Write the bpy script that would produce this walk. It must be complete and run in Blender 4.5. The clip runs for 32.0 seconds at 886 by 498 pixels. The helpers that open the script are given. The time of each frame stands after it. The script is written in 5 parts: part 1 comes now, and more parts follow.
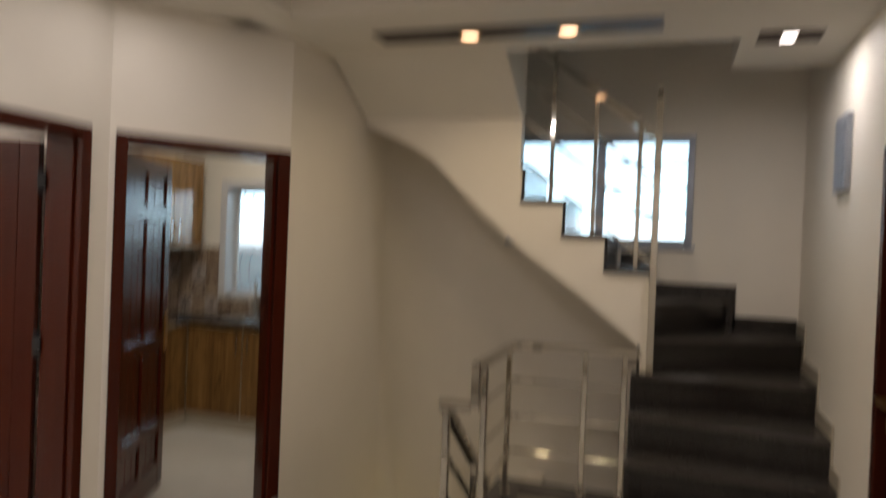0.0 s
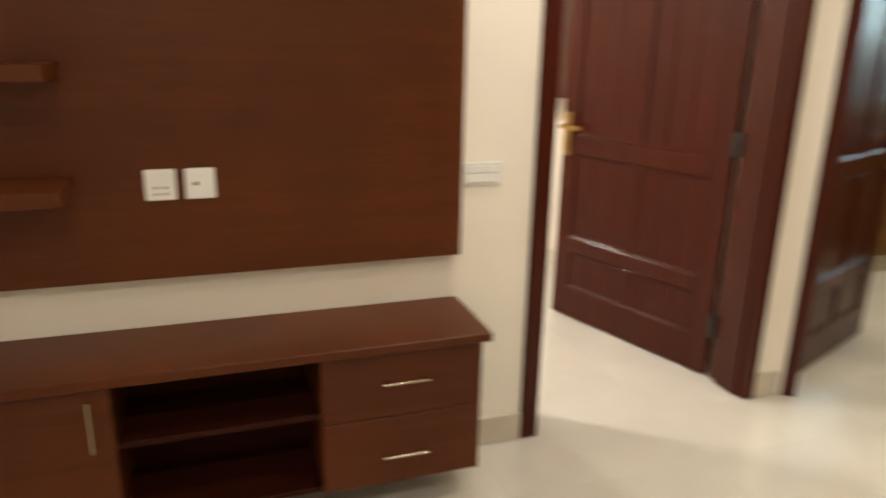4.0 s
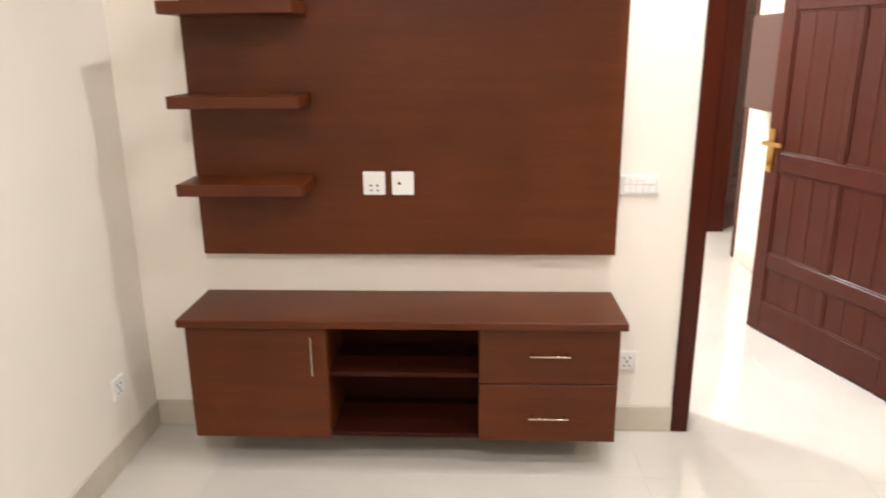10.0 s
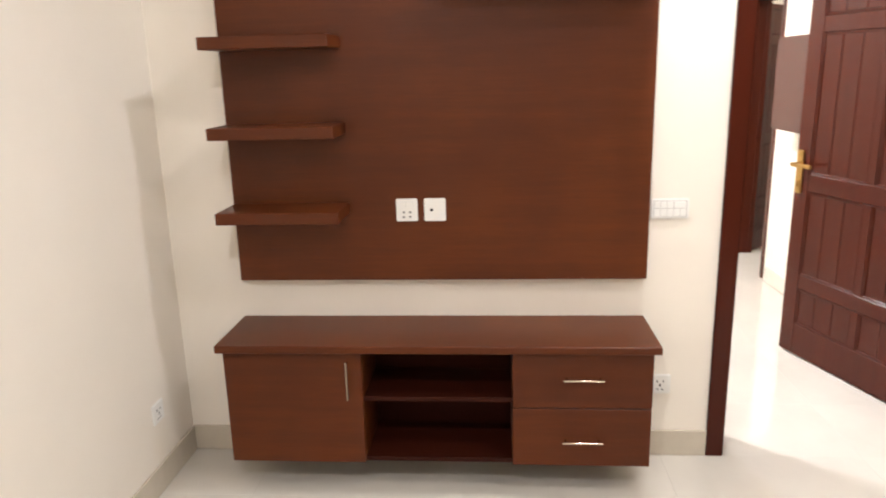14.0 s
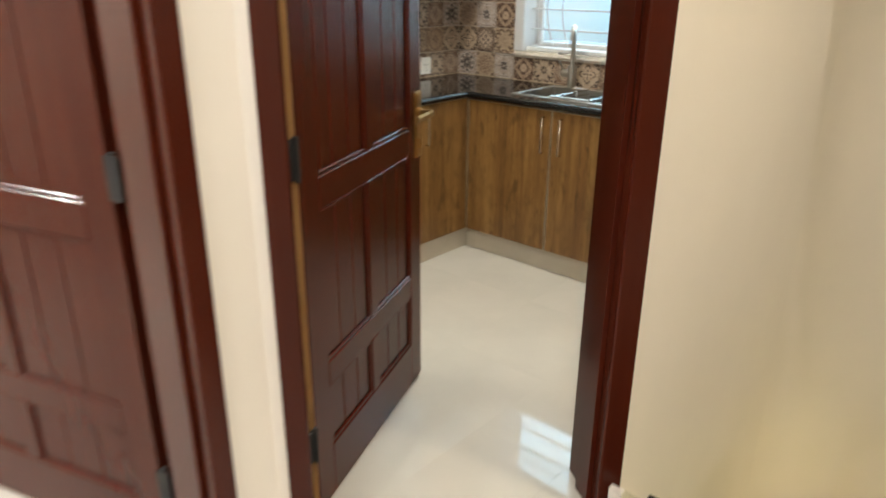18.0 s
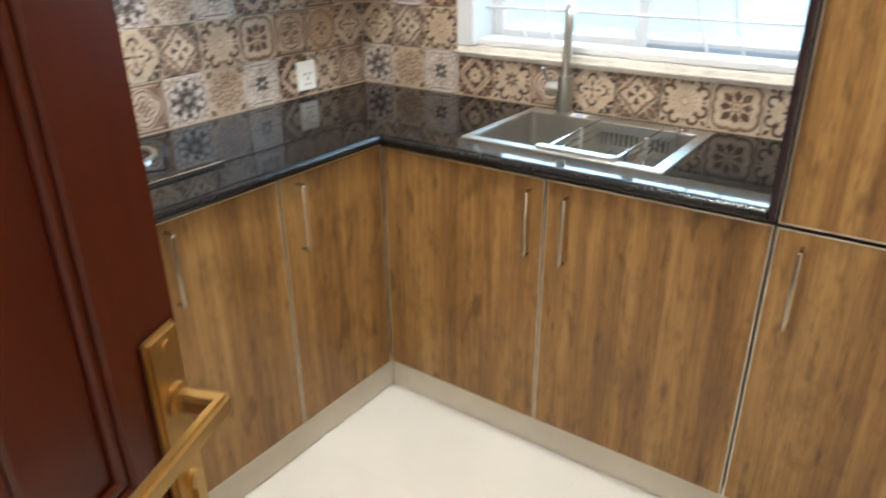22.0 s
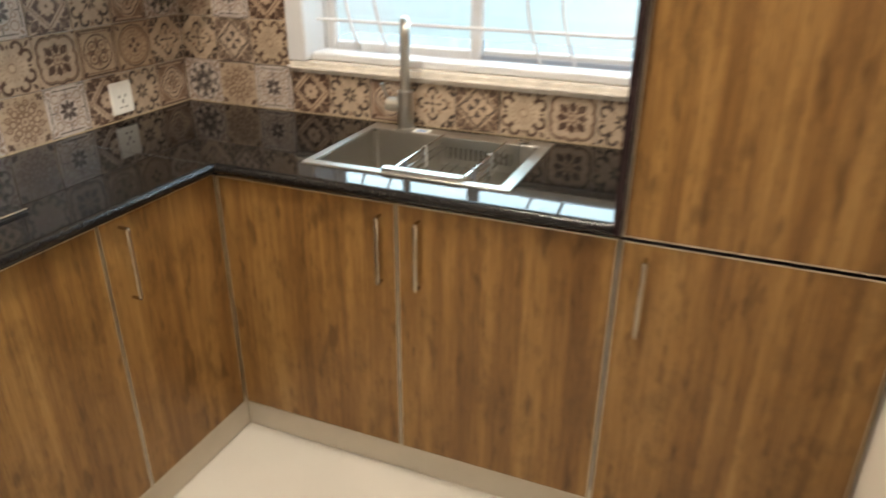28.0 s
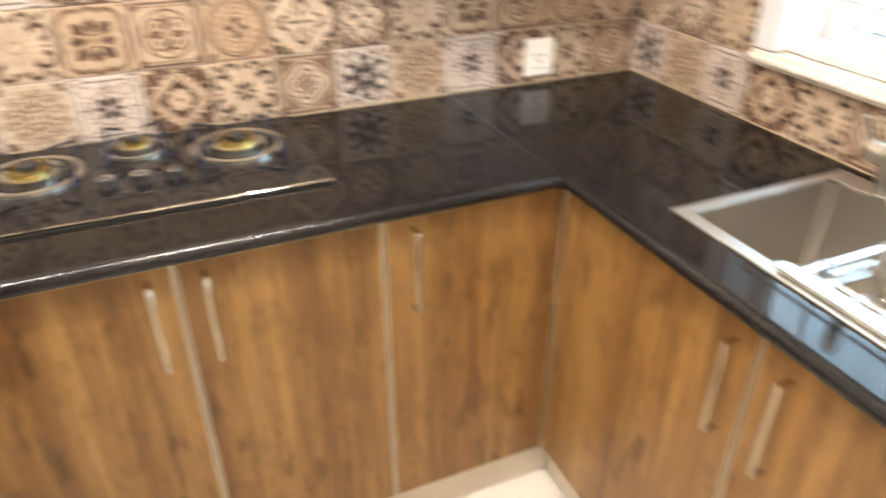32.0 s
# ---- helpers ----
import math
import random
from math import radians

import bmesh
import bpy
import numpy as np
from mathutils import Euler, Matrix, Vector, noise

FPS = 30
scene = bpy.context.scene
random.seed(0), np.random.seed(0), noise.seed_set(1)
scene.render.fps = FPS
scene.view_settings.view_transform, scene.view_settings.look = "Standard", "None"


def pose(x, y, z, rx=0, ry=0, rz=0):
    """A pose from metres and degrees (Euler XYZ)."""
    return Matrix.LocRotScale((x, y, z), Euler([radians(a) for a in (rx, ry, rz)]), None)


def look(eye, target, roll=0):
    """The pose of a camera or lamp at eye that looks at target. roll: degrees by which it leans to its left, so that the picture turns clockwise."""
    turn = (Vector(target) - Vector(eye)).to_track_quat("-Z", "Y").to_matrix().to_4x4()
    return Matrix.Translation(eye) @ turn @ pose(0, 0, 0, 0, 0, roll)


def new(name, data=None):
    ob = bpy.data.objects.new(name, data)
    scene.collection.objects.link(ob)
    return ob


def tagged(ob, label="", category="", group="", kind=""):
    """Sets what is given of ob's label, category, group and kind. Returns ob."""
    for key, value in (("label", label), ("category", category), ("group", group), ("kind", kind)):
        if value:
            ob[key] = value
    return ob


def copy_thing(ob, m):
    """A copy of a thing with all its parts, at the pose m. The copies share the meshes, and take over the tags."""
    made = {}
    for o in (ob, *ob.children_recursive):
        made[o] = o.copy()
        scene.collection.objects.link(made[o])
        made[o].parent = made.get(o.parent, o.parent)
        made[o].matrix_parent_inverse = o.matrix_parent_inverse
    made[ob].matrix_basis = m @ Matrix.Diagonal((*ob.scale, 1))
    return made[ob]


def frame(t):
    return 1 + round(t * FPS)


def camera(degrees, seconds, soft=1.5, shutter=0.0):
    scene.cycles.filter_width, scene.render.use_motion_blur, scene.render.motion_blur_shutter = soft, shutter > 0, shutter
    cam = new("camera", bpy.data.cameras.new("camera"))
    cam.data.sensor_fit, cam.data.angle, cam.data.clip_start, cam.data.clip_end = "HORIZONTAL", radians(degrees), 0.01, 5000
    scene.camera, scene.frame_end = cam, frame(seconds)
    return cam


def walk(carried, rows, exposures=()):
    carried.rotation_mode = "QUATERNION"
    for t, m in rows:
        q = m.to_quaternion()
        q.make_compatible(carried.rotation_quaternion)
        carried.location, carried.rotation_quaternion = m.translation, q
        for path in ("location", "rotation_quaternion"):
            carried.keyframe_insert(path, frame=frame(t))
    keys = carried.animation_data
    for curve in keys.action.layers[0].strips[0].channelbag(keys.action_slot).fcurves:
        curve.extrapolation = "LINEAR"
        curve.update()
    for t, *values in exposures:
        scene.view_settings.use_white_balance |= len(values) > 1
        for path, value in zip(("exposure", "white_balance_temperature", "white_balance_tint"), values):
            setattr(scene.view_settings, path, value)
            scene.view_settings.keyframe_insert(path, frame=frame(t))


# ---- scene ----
cam = camera(64.5, 32.0, 1.8, 1.0)
PATH = [
    (0, (0.58, -2.666, 1.633), (2.481, -2.046, 1.612), 2.3),
    (0.2, (0.622, -2.718, 1.572), (2.506, -2.062, 1.419), 3.6),
    (0.4, (0.681, -2.687, 1.56), (2.553, -2.02, 1.335), 3.2),
    (0.5, (0.704, -2.68, 1.553), (2.569, -2.006, 1.296), 2.7),
    (0.8, (0.818, -2.706, 1.564), (2.658, -1.999, 1.224), 1.7),
    (1, (0.856, -2.724, 1.578), (2.695, -2.027, 1.215), 0.8),
    (1.2, (0.891, -2.73, 1.572), (2.736, -2.057, 1.196), 0.4),
    (1.5, (0.878, -2.712, 1.593), (2.718, -2.036, 1.197), 0.6),
    (2, (0.899, -2.628, 1.563), (2.584, -1.621, 1.18), -0.3),
    (2.5, (0.918, -2.565, 1.532), (2.355, -1.229, 1.143), 1.6),
    (3, (0.965, -2.483, 1.495), (2.106, -0.899, 1.058), 1.9),
    (3.5, (1.041, -2.344, 1.483), (1.979, -0.666, 0.931), 1.6),
    (4, (1.083, -2.14, 1.452), (1.712, -0.33, 0.881), 1.2),
    (4.5, (1.111, -2.009, 1.456), (1.484, -0.157, 0.799), 0.8),
    (6.5, (1.19, -2.017, 1.491), (0.875, -0.159, 0.822), -1.3),
    (7, (1.145, -2.136, 1.497), (1.005, -0.244, 0.863), -0.4),
    (7.5, (1.113, -2.253, 1.509), (1.047, -0.365, 0.853), 0.5),
    (8, (1.165, -2.367, 1.499), (1.109, -0.466, 0.882), 1.2),
    (8.5, (1.254, -2.47, 1.537), (1.113, -0.57, 0.926), -0.5),
    (9, (1.27, -2.566, 1.534), (1.105, -0.669, 0.924), -1.4),
    (9.5, (1.25, -2.622, 1.522), (1.212, -0.707, 0.946), -1.0),
    (10, (1.335, -2.622, 1.532), (1.249, -0.702, 0.979), -0.5),
    (10.5, (1.32, -2.616, 1.551), (1.12, -0.698, 1.02), -1.3),
    (11, (1.302, -2.625, 1.55), (1.069, -0.705, 1.041), -0.5),
    (11.5, (1.273, -2.64, 1.553), (1.054, -0.715, 1.058), 0.2),
    (12, (1.301, -2.624, 1.56), (1.053, -0.706, 1.05), 0.2),
    (12.5, (1.263, -2.644, 1.554), (1.053, -0.723, 1.039), 1.3),
    (13, (1.293, -2.645, 1.539), (1.105, -0.718, 1.036), 0.7),
    (13.5, (1.299, -2.658, 1.558), (1.117, -0.727, 1.071), -0.5),
    (14, (1.298, -2.655, 1.553), (1.15, -0.721, 1.062), -1.5),
    (14.5, (1.287, -2.615, 1.535), (1.31, -0.684, 1.016), -2.8),
    (15, (1.327, -2.446, 1.551), (1.721, -0.589, 0.922), -0.7),
    (15.5, (1.423, -2.338, 1.526), (2.187, -0.61, 0.871), -1.2),
    (17.5, (2.333, -1.519, 1.482), (3.638, -0.173, 0.784), -0.1),
    (18, (2.561, -1.261, 1.465), (3.961, -0.029, 0.743), 0.5),
    (18.5, (2.799, -1.068, 1.439), (4.24, 0.118, 0.721), 1.0),
    (19, (3.05, -0.925, 1.452), (4.489, 0.299, 0.795), 0.3),
    (19.5, (3.236, -0.792, 1.435), (4.582, 0.428, 0.599), 0.8),
    (20, (3.434, -0.517, 1.383), (4.799, 0.584, 0.421), 3.2),
    (20.5, (3.615, -0.35, 1.435), (4.991, 0.681, 0.413), 0.5),
    (21, (3.813, -0.278, 1.404), (5.19, 0.805, 0.44), -0.7),
    (21.5, (3.964, -0.196, 1.423), (5.357, 0.94, 0.546), -0.8),
    (22, (4.006, -0.132, 1.428), (5.485, 0.928, 0.597), -0.5),
    (22.5, (4.021, -0.094, 1.44), (5.591, 0.815, 0.598), -1.0),
    (23, (4.023, -0.073, 1.455), (5.642, 0.683, 0.558), -2.1),
    (23.5, (4.025, -0.071, 1.455), (5.694, 0.548, 0.543), -2.2),
    (24, (4.034, -0.06, 1.448), (5.743, 0.459, 0.548), -2.1),
    (24.5, (4.047, -0.058, 1.439), (5.787, 0.399, 0.564), -1.8),
    (25, (4.048, -0.069, 1.444), (5.809, 0.365, 0.601), -1.6),
    (25.5, (4.031, -0.108, 1.452), (5.803, 0.356, 0.649), -0.7),
    (27.5, (3.978, -0.13, 1.483), (5.721, 0.449, 0.691), 1.3),
    (28, (4.089, -0.076, 1.473), (5.768, 0.607, 0.629), 0.4),
    (28.5, (4.204, -0.041, 1.483), (5.805, 0.741, 0.575), -0.3),
    (29, (4.31, 0.024, 1.469), (5.914, 0.835, 0.592), 1.8),
    (29.5, (4.393, 0.092, 1.495), (5.981, 0.902, 0.588), 3.1),
    (30, (4.525, 0.106, 1.482), (5.954, 1.113, 0.511), 2.9),
    (30.5, (4.698, 0.076, 1.477), (5.934, 1.238, 0.418), 3.4),
    (31, (4.759, 0.065, 1.488), (5.879, 1.294, 0.376), 2.5),
    (31.5, (4.757, 0.064, 1.492), (5.713, 1.442, 0.402), 0.4),
    (32, (4.759, 0.069, 1.485), (5.441, 1.646, 0.462), 0.0),
]
EXPOSURES = [(0.0, -1.70, 6600, 16), (0.5, -1.70, 6600, 16), (1.0, -1.42, 6600, 16), (1.5, -1.16, 6500, 16), (2.0, -0.98, 6450, 16), (3.0, -0.72, 6500, 10),
             (4.0, -0.70, 7200, 10), (4.5, -0.55, 7000, 10), (6.5, 0.04, 6150, 14), (9.0, 0.06, 6150, 14), (14.5, 0.01, 6150, 14), (15.5, -0.15, 6350, 10),
             (17.5, -0.28, 6350, 10), (18.0, -0.20, 6350, 10), (19.0, 0.00, 6050, 10), (20.0, -0.02, 6700, 10), (21.0, 0.08, 6100, 10), (22.0, 0.48, 5900, 12), (25.0, 0.42, 5800, 10),
             (28.0, 0.06, 7050, 17), (29.0, 0.2, 6600, 19), (30.0, 0.25, 6200, 18), (31.0, 0.70, 6600, 20), (32.0, 1.0, 6800, 20)]
walk(cam, [(t, look(eye, target, roll)) for t, eye, target, roll in PATH], EXPOSURES)

# ---------------------------------------------------------------- world, sun, exposure
world = bpy.data.worlds.new("world")
scene.world = world
world.use_nodes = True
wn = world.node_tree.nodes
sky = wn.new("ShaderNodeTexSky")
sky.sky_type = "NISHITA"
sky.sun_disc = False
sky.sun_elevation, sky.sun_rotation = radians(50), radians(60)
world.node_tree.links.new(sky.outputs["Color"], wn["Background"].inputs["Color"])
wn["Background"].inputs["Strength"].default_value = 0.12
sun_data = bpy.data.lights.new("sun", "SUN")
sun_data.energy, sun_data.angle, sun_data.color = 1.2, radians(10), (1.0, 0.97, 0.92)
sun = new("sun", sun_data)
sun.matrix_basis = look((0, 0, 30), (-7, -12, 0))

WARM = (0.98, 0.955, 0.83)
NEUTRAL = (1.0, 0.965, 0.93)


def lamp(name, place, power, size, color, target=None, shape="DISK", size_y=0.0, spread=180):
    d = bpy.data.lights.new(name, "AREA")
    d.energy, d.size, d.color, d.shape = power, size, color, shape
    if size_y:
        d.size_y = size_y
    d.spread = radians(spread)
    ob = new(name, d)
    ob.matrix_basis = look(place, target or (place[0], place[1] + 0.0001, place[2] - 1))
    return ob


CEIL = 2.78
TRAY = 2.90
SPOTS = [(4.30, -1.56), (4.30, -2.10)]
SIDE_SPOT = (4.62, -3.20)
TRAY_SPOTS = [(2.4, -1.45), (0.9, -2.7)]
TRAY_POWER = [25, 38]
SOFFIT_SPOTS = [(1.90, -0.42), (3.20, -0.42)]       # over the television wall and the doors
SOFFIT_POWER = [24, 5]
KITCHEN_SPOTS = [(4.15, 0.66), (4.75, 0.62), (5.15, 0.34)]
KITCHEN_POWER = [15, 26, 17]
BEDROOM_SPOTS = [(1.55, 0.75), (1.7, 2.4)]
CLOSET_SPOT = (4.05, 3.1)
for x, y in SPOTS:
    lamp("spot_light", (x, y, CEIL - 0.03), 11, 0.07, (1.0, 0.82, 0.50), spread=155)
lamp("spot_light", (*SIDE_SPOT, CEIL - 0.03), 19, 0.08, NEUTRAL)
LANDING_LAMP = (5.80, -1.57, -1.22)
lamp("landing_light", LANDING_LAMP, 6.0, 0.16, (1.0, 0.89, 0.32), target=(4.6, -1.1, 0.3))
for (x, y), power in zip(TRAY_SPOTS, TRAY_POWER):
    lamp("spot_light", (x, y, TRAY - 0.03), power, 0.10, NEUTRAL)
for (x, y), power in zip(SOFFIT_SPOTS, SOFFIT_POWER):
    lamp("spot_light", (x, y, CEIL - 0.03), power, 0.11, NEUTRAL)
for (x, y), power in zip(KITCHEN_SPOTS, KITCHEN_POWER):
    lamp("spot_light", (x, y, CEIL - 0.03), power, 0.10, WARM)
for x, y in BEDROOM_SPOTS:
    lamp("spot_light", (x, y, CEIL - 0.03), 64, 0.14, (1.0, 0.97, 0.95))

lamp("spot_light", (*CLOSET_SPOT, CEIL - 0.03), 16, 0.10, WARM)

# ---------------------------------------------------------------- materials
def material(name):
    m = bpy.data.materials.new(name)
    m.use_nodes = True
    return m, m.node_tree.nodes, m.node_tree.links, m.node_tree.nodes["Principled BSDF"]


def noise_node(n, l, vec, scale, detail=4.0, rough=0.6):
    t = n.new("ShaderNodeTexNoise")
    t.inputs["Scale"].default_value, t.inputs["Detail"].default_value, t.inputs["Roughness"].default_value = scale, detail, rough
    if vec is not None:
        l.new(vec, t.inputs["Vector"])
    return t.outputs["Fac"]


def ramp(n, l, fac, stops):
    r = n.new("ShaderNodeValToRGB")
    while len(r.color_ramp.elements) < len(stops):
        r.color_ramp.elements.new(0.5)
    for e, (p, c) in zip(r.color_ramp.elements, stops):
        e.position, e.color = p, (*c, 1)
    l.new(fac, r.inputs["Fac"])
    return r.outputs["Color"]


def mapped(n, l, scale, kind="Object", shift=(0, 0, 0)):
    tc, mp = n.new("ShaderNodeTexCoord"), n.new("ShaderNodeMapping")
    mp.inputs["Scale"].default_value = scale
    mp.inputs["Location"].default_value = shift
    l.new(tc.outputs[kind], mp.inputs["Vector"])
    return mp.outputs["Vector"]


def bumped(n, l, b, height, strength, dist=0.002):
    u = n.new("ShaderNodeBump")
    u.inputs["Strength"].default_value, u.inputs["Distance"].default_value = strength, dist
    l.new(height, u.inputs["Height"])
    l.new(u.outputs["Normal"], b.inputs["Normal"])


def scaled(n, l, v, a, c):
    m = n.new("ShaderNodeMath")
    m.operation = "MULTIPLY_ADD"
    m.inputs[1].default_value, m.inputs[2].default_value = a, c
    l.new(v, m.inputs[0])
    return m.outputs[0]


def plain(name, color, rough=0.5, metal=0.0, var=0.10, scale=6.0, bump=0.0, coat=0.0, fine=120.0, random_tint=0.0):
    """A surface with broad unevenness of tone, fine grain in its gloss, and some relief."""
    m, n, l, b = material(name)
    v = mapped(n, l, (1, 1, 1))
    f = noise_node(n, l, v, scale, 5.0)
    lo, hi = [tuple(min(1.0, c * k) for c in color) for k in (1 - var, 1 + var)]
    col = ramp(n, l, f, [(0.3, lo), (0.7, hi)])
    if random_tint:
        oi, hs = n.new("ShaderNodeObjectInfo"), n.new("ShaderNodeHueSaturation")
        l.new(scaled(n, l, oi.outputs["Random"], random_tint, 1 - random_tint / 2), hs.inputs["Value"])
        l.new(col, hs.inputs["Color"])
        col = hs.outputs["Color"]
    l.new(col, b.inputs["Base Color"])
    g = noise_node(n, l, v, fine, 2.0)
    l.new(scaled(n, l, g, rough * 0.3, rough * 0.85), b.inputs["Roughness"])
    b.inputs["Metallic"].default_value = metal
    b.inputs["Coat Weight"].default_value = coat
    if bump:
        bumped(n, l, b, g, bump)
    return m


def wood(name, dark, mid, light, stretch, rough, coat, scale=1.0, spread=(0.32, 0.5, 0.68), bump=0.08, kind="Object", grain=0.42):
    """Grain drawn out along one axis, in broad streaks and fine lines."""
    m, n, l, b = material(name)
    v = mapped(n, l, tuple(s * scale for s in stretch), kind)
    broad, fine = noise_node(n, l, v, 3.0, 6.0, 0.65), noise_node(n, l, v, 14.0, 4.0, 0.7)
    mix = n.new("ShaderNodeMix")
    mix.inputs["Factor"].default_value = grain
    l.new(broad, mix.inputs["A"])
    l.new(fine, mix.inputs["B"])
    tone = ramp(n, l, mix.outputs["Result"], [(spread[0], dark), (spread[1], mid), (spread[2], light)])
    l.new(tone, b.inputs["Base Color"])
    l.new(scaled(n, l, broad, rough * 0.12, rough * 0.94), b.inputs["Roughness"])
    b.inputs["Coat Weight"].default_value, b.inputs["Coat Roughness"].default_value = coat, 0.12
    if bump:
        bumped(n, l, b, mix.outputs["Result"], bump, 0.001)
    return m


def laminate(name, rough):
    """Printed oak: tall bands of differing tone, streaks and fine grain along them, smoky clouds and short dark pores. Each board is cut from its own place."""
    m, n, l, b = material(name)
    tc, oi, add = n.new("ShaderNodeTexCoord"), n.new("ShaderNodeObjectInfo"), n.new("ShaderNodeVectorMath")
    l.new(tc.outputs["Object"], add.inputs[0])
    comb = n.new("ShaderNodeCombineXYZ")
    for key, k in (("X", 7.0), ("Y", 9.0), ("Z", 5.0)):
        l.new(scaled(n, l, oi.outputs["Random"], k, 0.0), comb.inputs[key])
    l.new(comb.outputs[0], add.inputs[1])

    def layer(stretch, detail, rough_n):
        mp = n.new("ShaderNodeMapping")
        mp.inputs["Scale"].default_value = stretch
        l.new(add.outputs[0], mp.inputs["Vector"])
        return noise_node(n, l, mp.outputs["Vector"], 1.0, detail, rough_n)

    def blend(a, c, factor):
        mix = n.new("ShaderNodeMix")
        mix.inputs["Factor"].default_value = factor
        l.new(a, mix.inputs["A"])
        l.new(c, mix.inputs["B"])
        return mix.outputs["Result"]

    bands, streaks, grain = layer((17, 17, 0.55), 2.0, 0.5), layer((62, 62, 2.6), 4.0, 0.6), layer((260, 260, 9), 3.0, 0.7)
    tone = ramp(n, l, blend(blend(bands, streaks, 0.48), grain, 0.22),
                [(0.32, (0.098, 0.045, 0.0150)), (0.46, (0.172, 0.086, 0.0265)), (0.55, (0.232, 0.124, 0.040)), (0.69, (0.320, 0.186, 0.068))])
    for f, lo, hi, k in ((layer((11, 11, 6.5), 5.0, 0.68), 0.50, 0.76, (0.60, 0.59, 0.58)), (layer((95, 95, 20), 3.0, 0.6), 0.54, 0.74, (0.74, 0.72, 0.70)),
                         (layer((26, 26, 8), 2.0, 0.5), 0.60, 0.72, (0.55, 0.52, 0.50))):
        mul = n.new("ShaderNodeMix")
        mul.data_type, mul.blend_type = "RGBA", "MULTIPLY"
        mul.inputs["Factor"].default_value = 1.0
        l.new(tone, mul.inputs["A"])
        l.new(ramp(n, l, f, [(lo, (1, 1, 1)), (hi, k)]), mul.inputs["B"])
        tone = mul.outputs["Result"]
    l.new(tone, b.inputs["Base Color"])
    l.new(scaled(n, l, grain, rough * 0.3, rough * 0.85), b.inputs["Roughness"])
    b.inputs["Specular IOR Level"].default_value = 0.32
    b.inputs["Coat Weight"].default_value, b.inputs["Coat Roughness"].default_value = 0.05, 0.15
    bumped(n, l, b, grain, 0.05, 0.0006)
    return m


def veneer(name):
    """Stained veneer laid sideways: faint long grain, cloudy stain, fine pores."""
    m, n, l, b = material(name)
    cloud, long_, fine = noise_node(n, l, mapped(n, l, (2.2, 2.2, 2.8)), 1.0, 3.0, 0.55), noise_node(n, l, mapped(n, l, (1.2, 9, 22)), 1.0, 5.0, 0.6), noise_node(n, l, mapped(n, l, (9, 60, 150)), 1.0, 3.0, 0.6)
    mix = n.new("ShaderNodeMix")
    mix.inputs["Factor"].default_value = 0.42
    l.new(cloud, mix.inputs["A"])
    l.new(long_, mix.inputs["B"])
    mix2 = n.new("ShaderNodeMix")
    mix2.inputs["Factor"].default_value = 0.18
    l.new(mix.outputs["Result"], mix2.inputs["A"])
    l.new(fine, mix2.inputs["B"])
    tone = ramp(n, l, mix2.outputs["Result"], [(0.30, (0.066, 0.0142, 0.0031)), (0.48, (0.084, 0.0190, 0.0035)), (0.68, (0.118, 0.0275, 0.0039))])
    l.new(tone, b.inputs["Base Color"])
    l.new(scaled(n, l, long_, 0.10, 0.34), b.inputs["Roughness"])
    b.inputs["Specular IOR Level"].default_value = 0.24
    return m


PAINT = plain("wall_paint", (0.80, 0.745, 0.655), 0.55, var=0.025, scale=1.7, bump=0.10, fine=260)
CEILING_PAINT = plain("ceiling_paint", (0.78, 0.74, 0.66), 0.7, var=0.02, scale=2.0, bump=0.05)
TILE = plain("polished_floor_tile", (0.57, 0.54, 0.48), 0.028, var=0.05, scale=2.6, fine=40, random_tint=0.02)
TILE.node_tree.nodes["Principled BSDF"].inputs["Specular IOR Level"].default_value = 0.8
JOINT = plain("tile_joint", (0.64, 0.595, 0.525), 0.7, var=0.1, scale=30)
SKIRT = plain("skirting_tile", (0.52, 0.465, 0.375), 0.10, var=0.06, scale=7)
GRANITE = plain("black_polished_granite", (0.0095, 0.0080, 0.0072), 0.05, var=0.5, scale=160, fine=30)
GRANITE.node_tree.nodes["Principled BSDF"].inputs["Specular IOR Level"].default_value = 0.16
GRANITE_EDGE = plain("granite_front_edge", (0.010, 0.009, 0.009), 0.24, var=0.4, scale=120, fine=60)
GRANITE_EDGE.node_tree.nodes["Principled BSDF"].inputs["Specular IOR Level"].default_value = 0.3
# step granite lightened for the sheen on upward faces; risers keep the darker tone
LIT_STONE = plain("lit_top_granite", (0.048, 0.041, 0.036), 0.22, var=0.30, scale=90, bump=0.04)
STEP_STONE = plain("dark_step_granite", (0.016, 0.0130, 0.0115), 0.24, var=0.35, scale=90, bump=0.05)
STEEL = plain("polished_steel", (0.58, 0.55, 0.49), 0.07, 1.0, var=0.06, scale=20)
BRUSHED = plain("brushed_steel", (0.56, 0.54, 0.50), 0.30, 1.0, var=0.04, scale=9, fine=60)
CHROME = plain("chrome", (0.62, 0.61, 0.59), 0.11, 1.0, var=0.03)
ALU = plain("aluminium_edging", (0.54, 0.49, 0.40), 0.44, 1.0, var=0.08, scale=30)
BRASS = plain("dull_brass", (0.40, 0.25, 0.085), 0.32, 1.0, var=0.12, scale=35)
BLACK = plain("black_plastic", (0.015, 0.015, 0.016), 0.45, var=0.2)
HOLE = plain("dark_opening", (0.01, 0.009, 0.008), 0.8, var=0.2)
WHITE = plain("white_plastic", (0.80, 0.79, 0.75), 0.30, var=0.02, scale=12)
UPVC = plain("white_window_frame", (0.58, 0.58, 0.59), 0.35, var=0.03, scale=8)
MARBLE = plain("white_marble", (0.66, 0.61, 0.54), 0.22, var=0.16, scale=28)
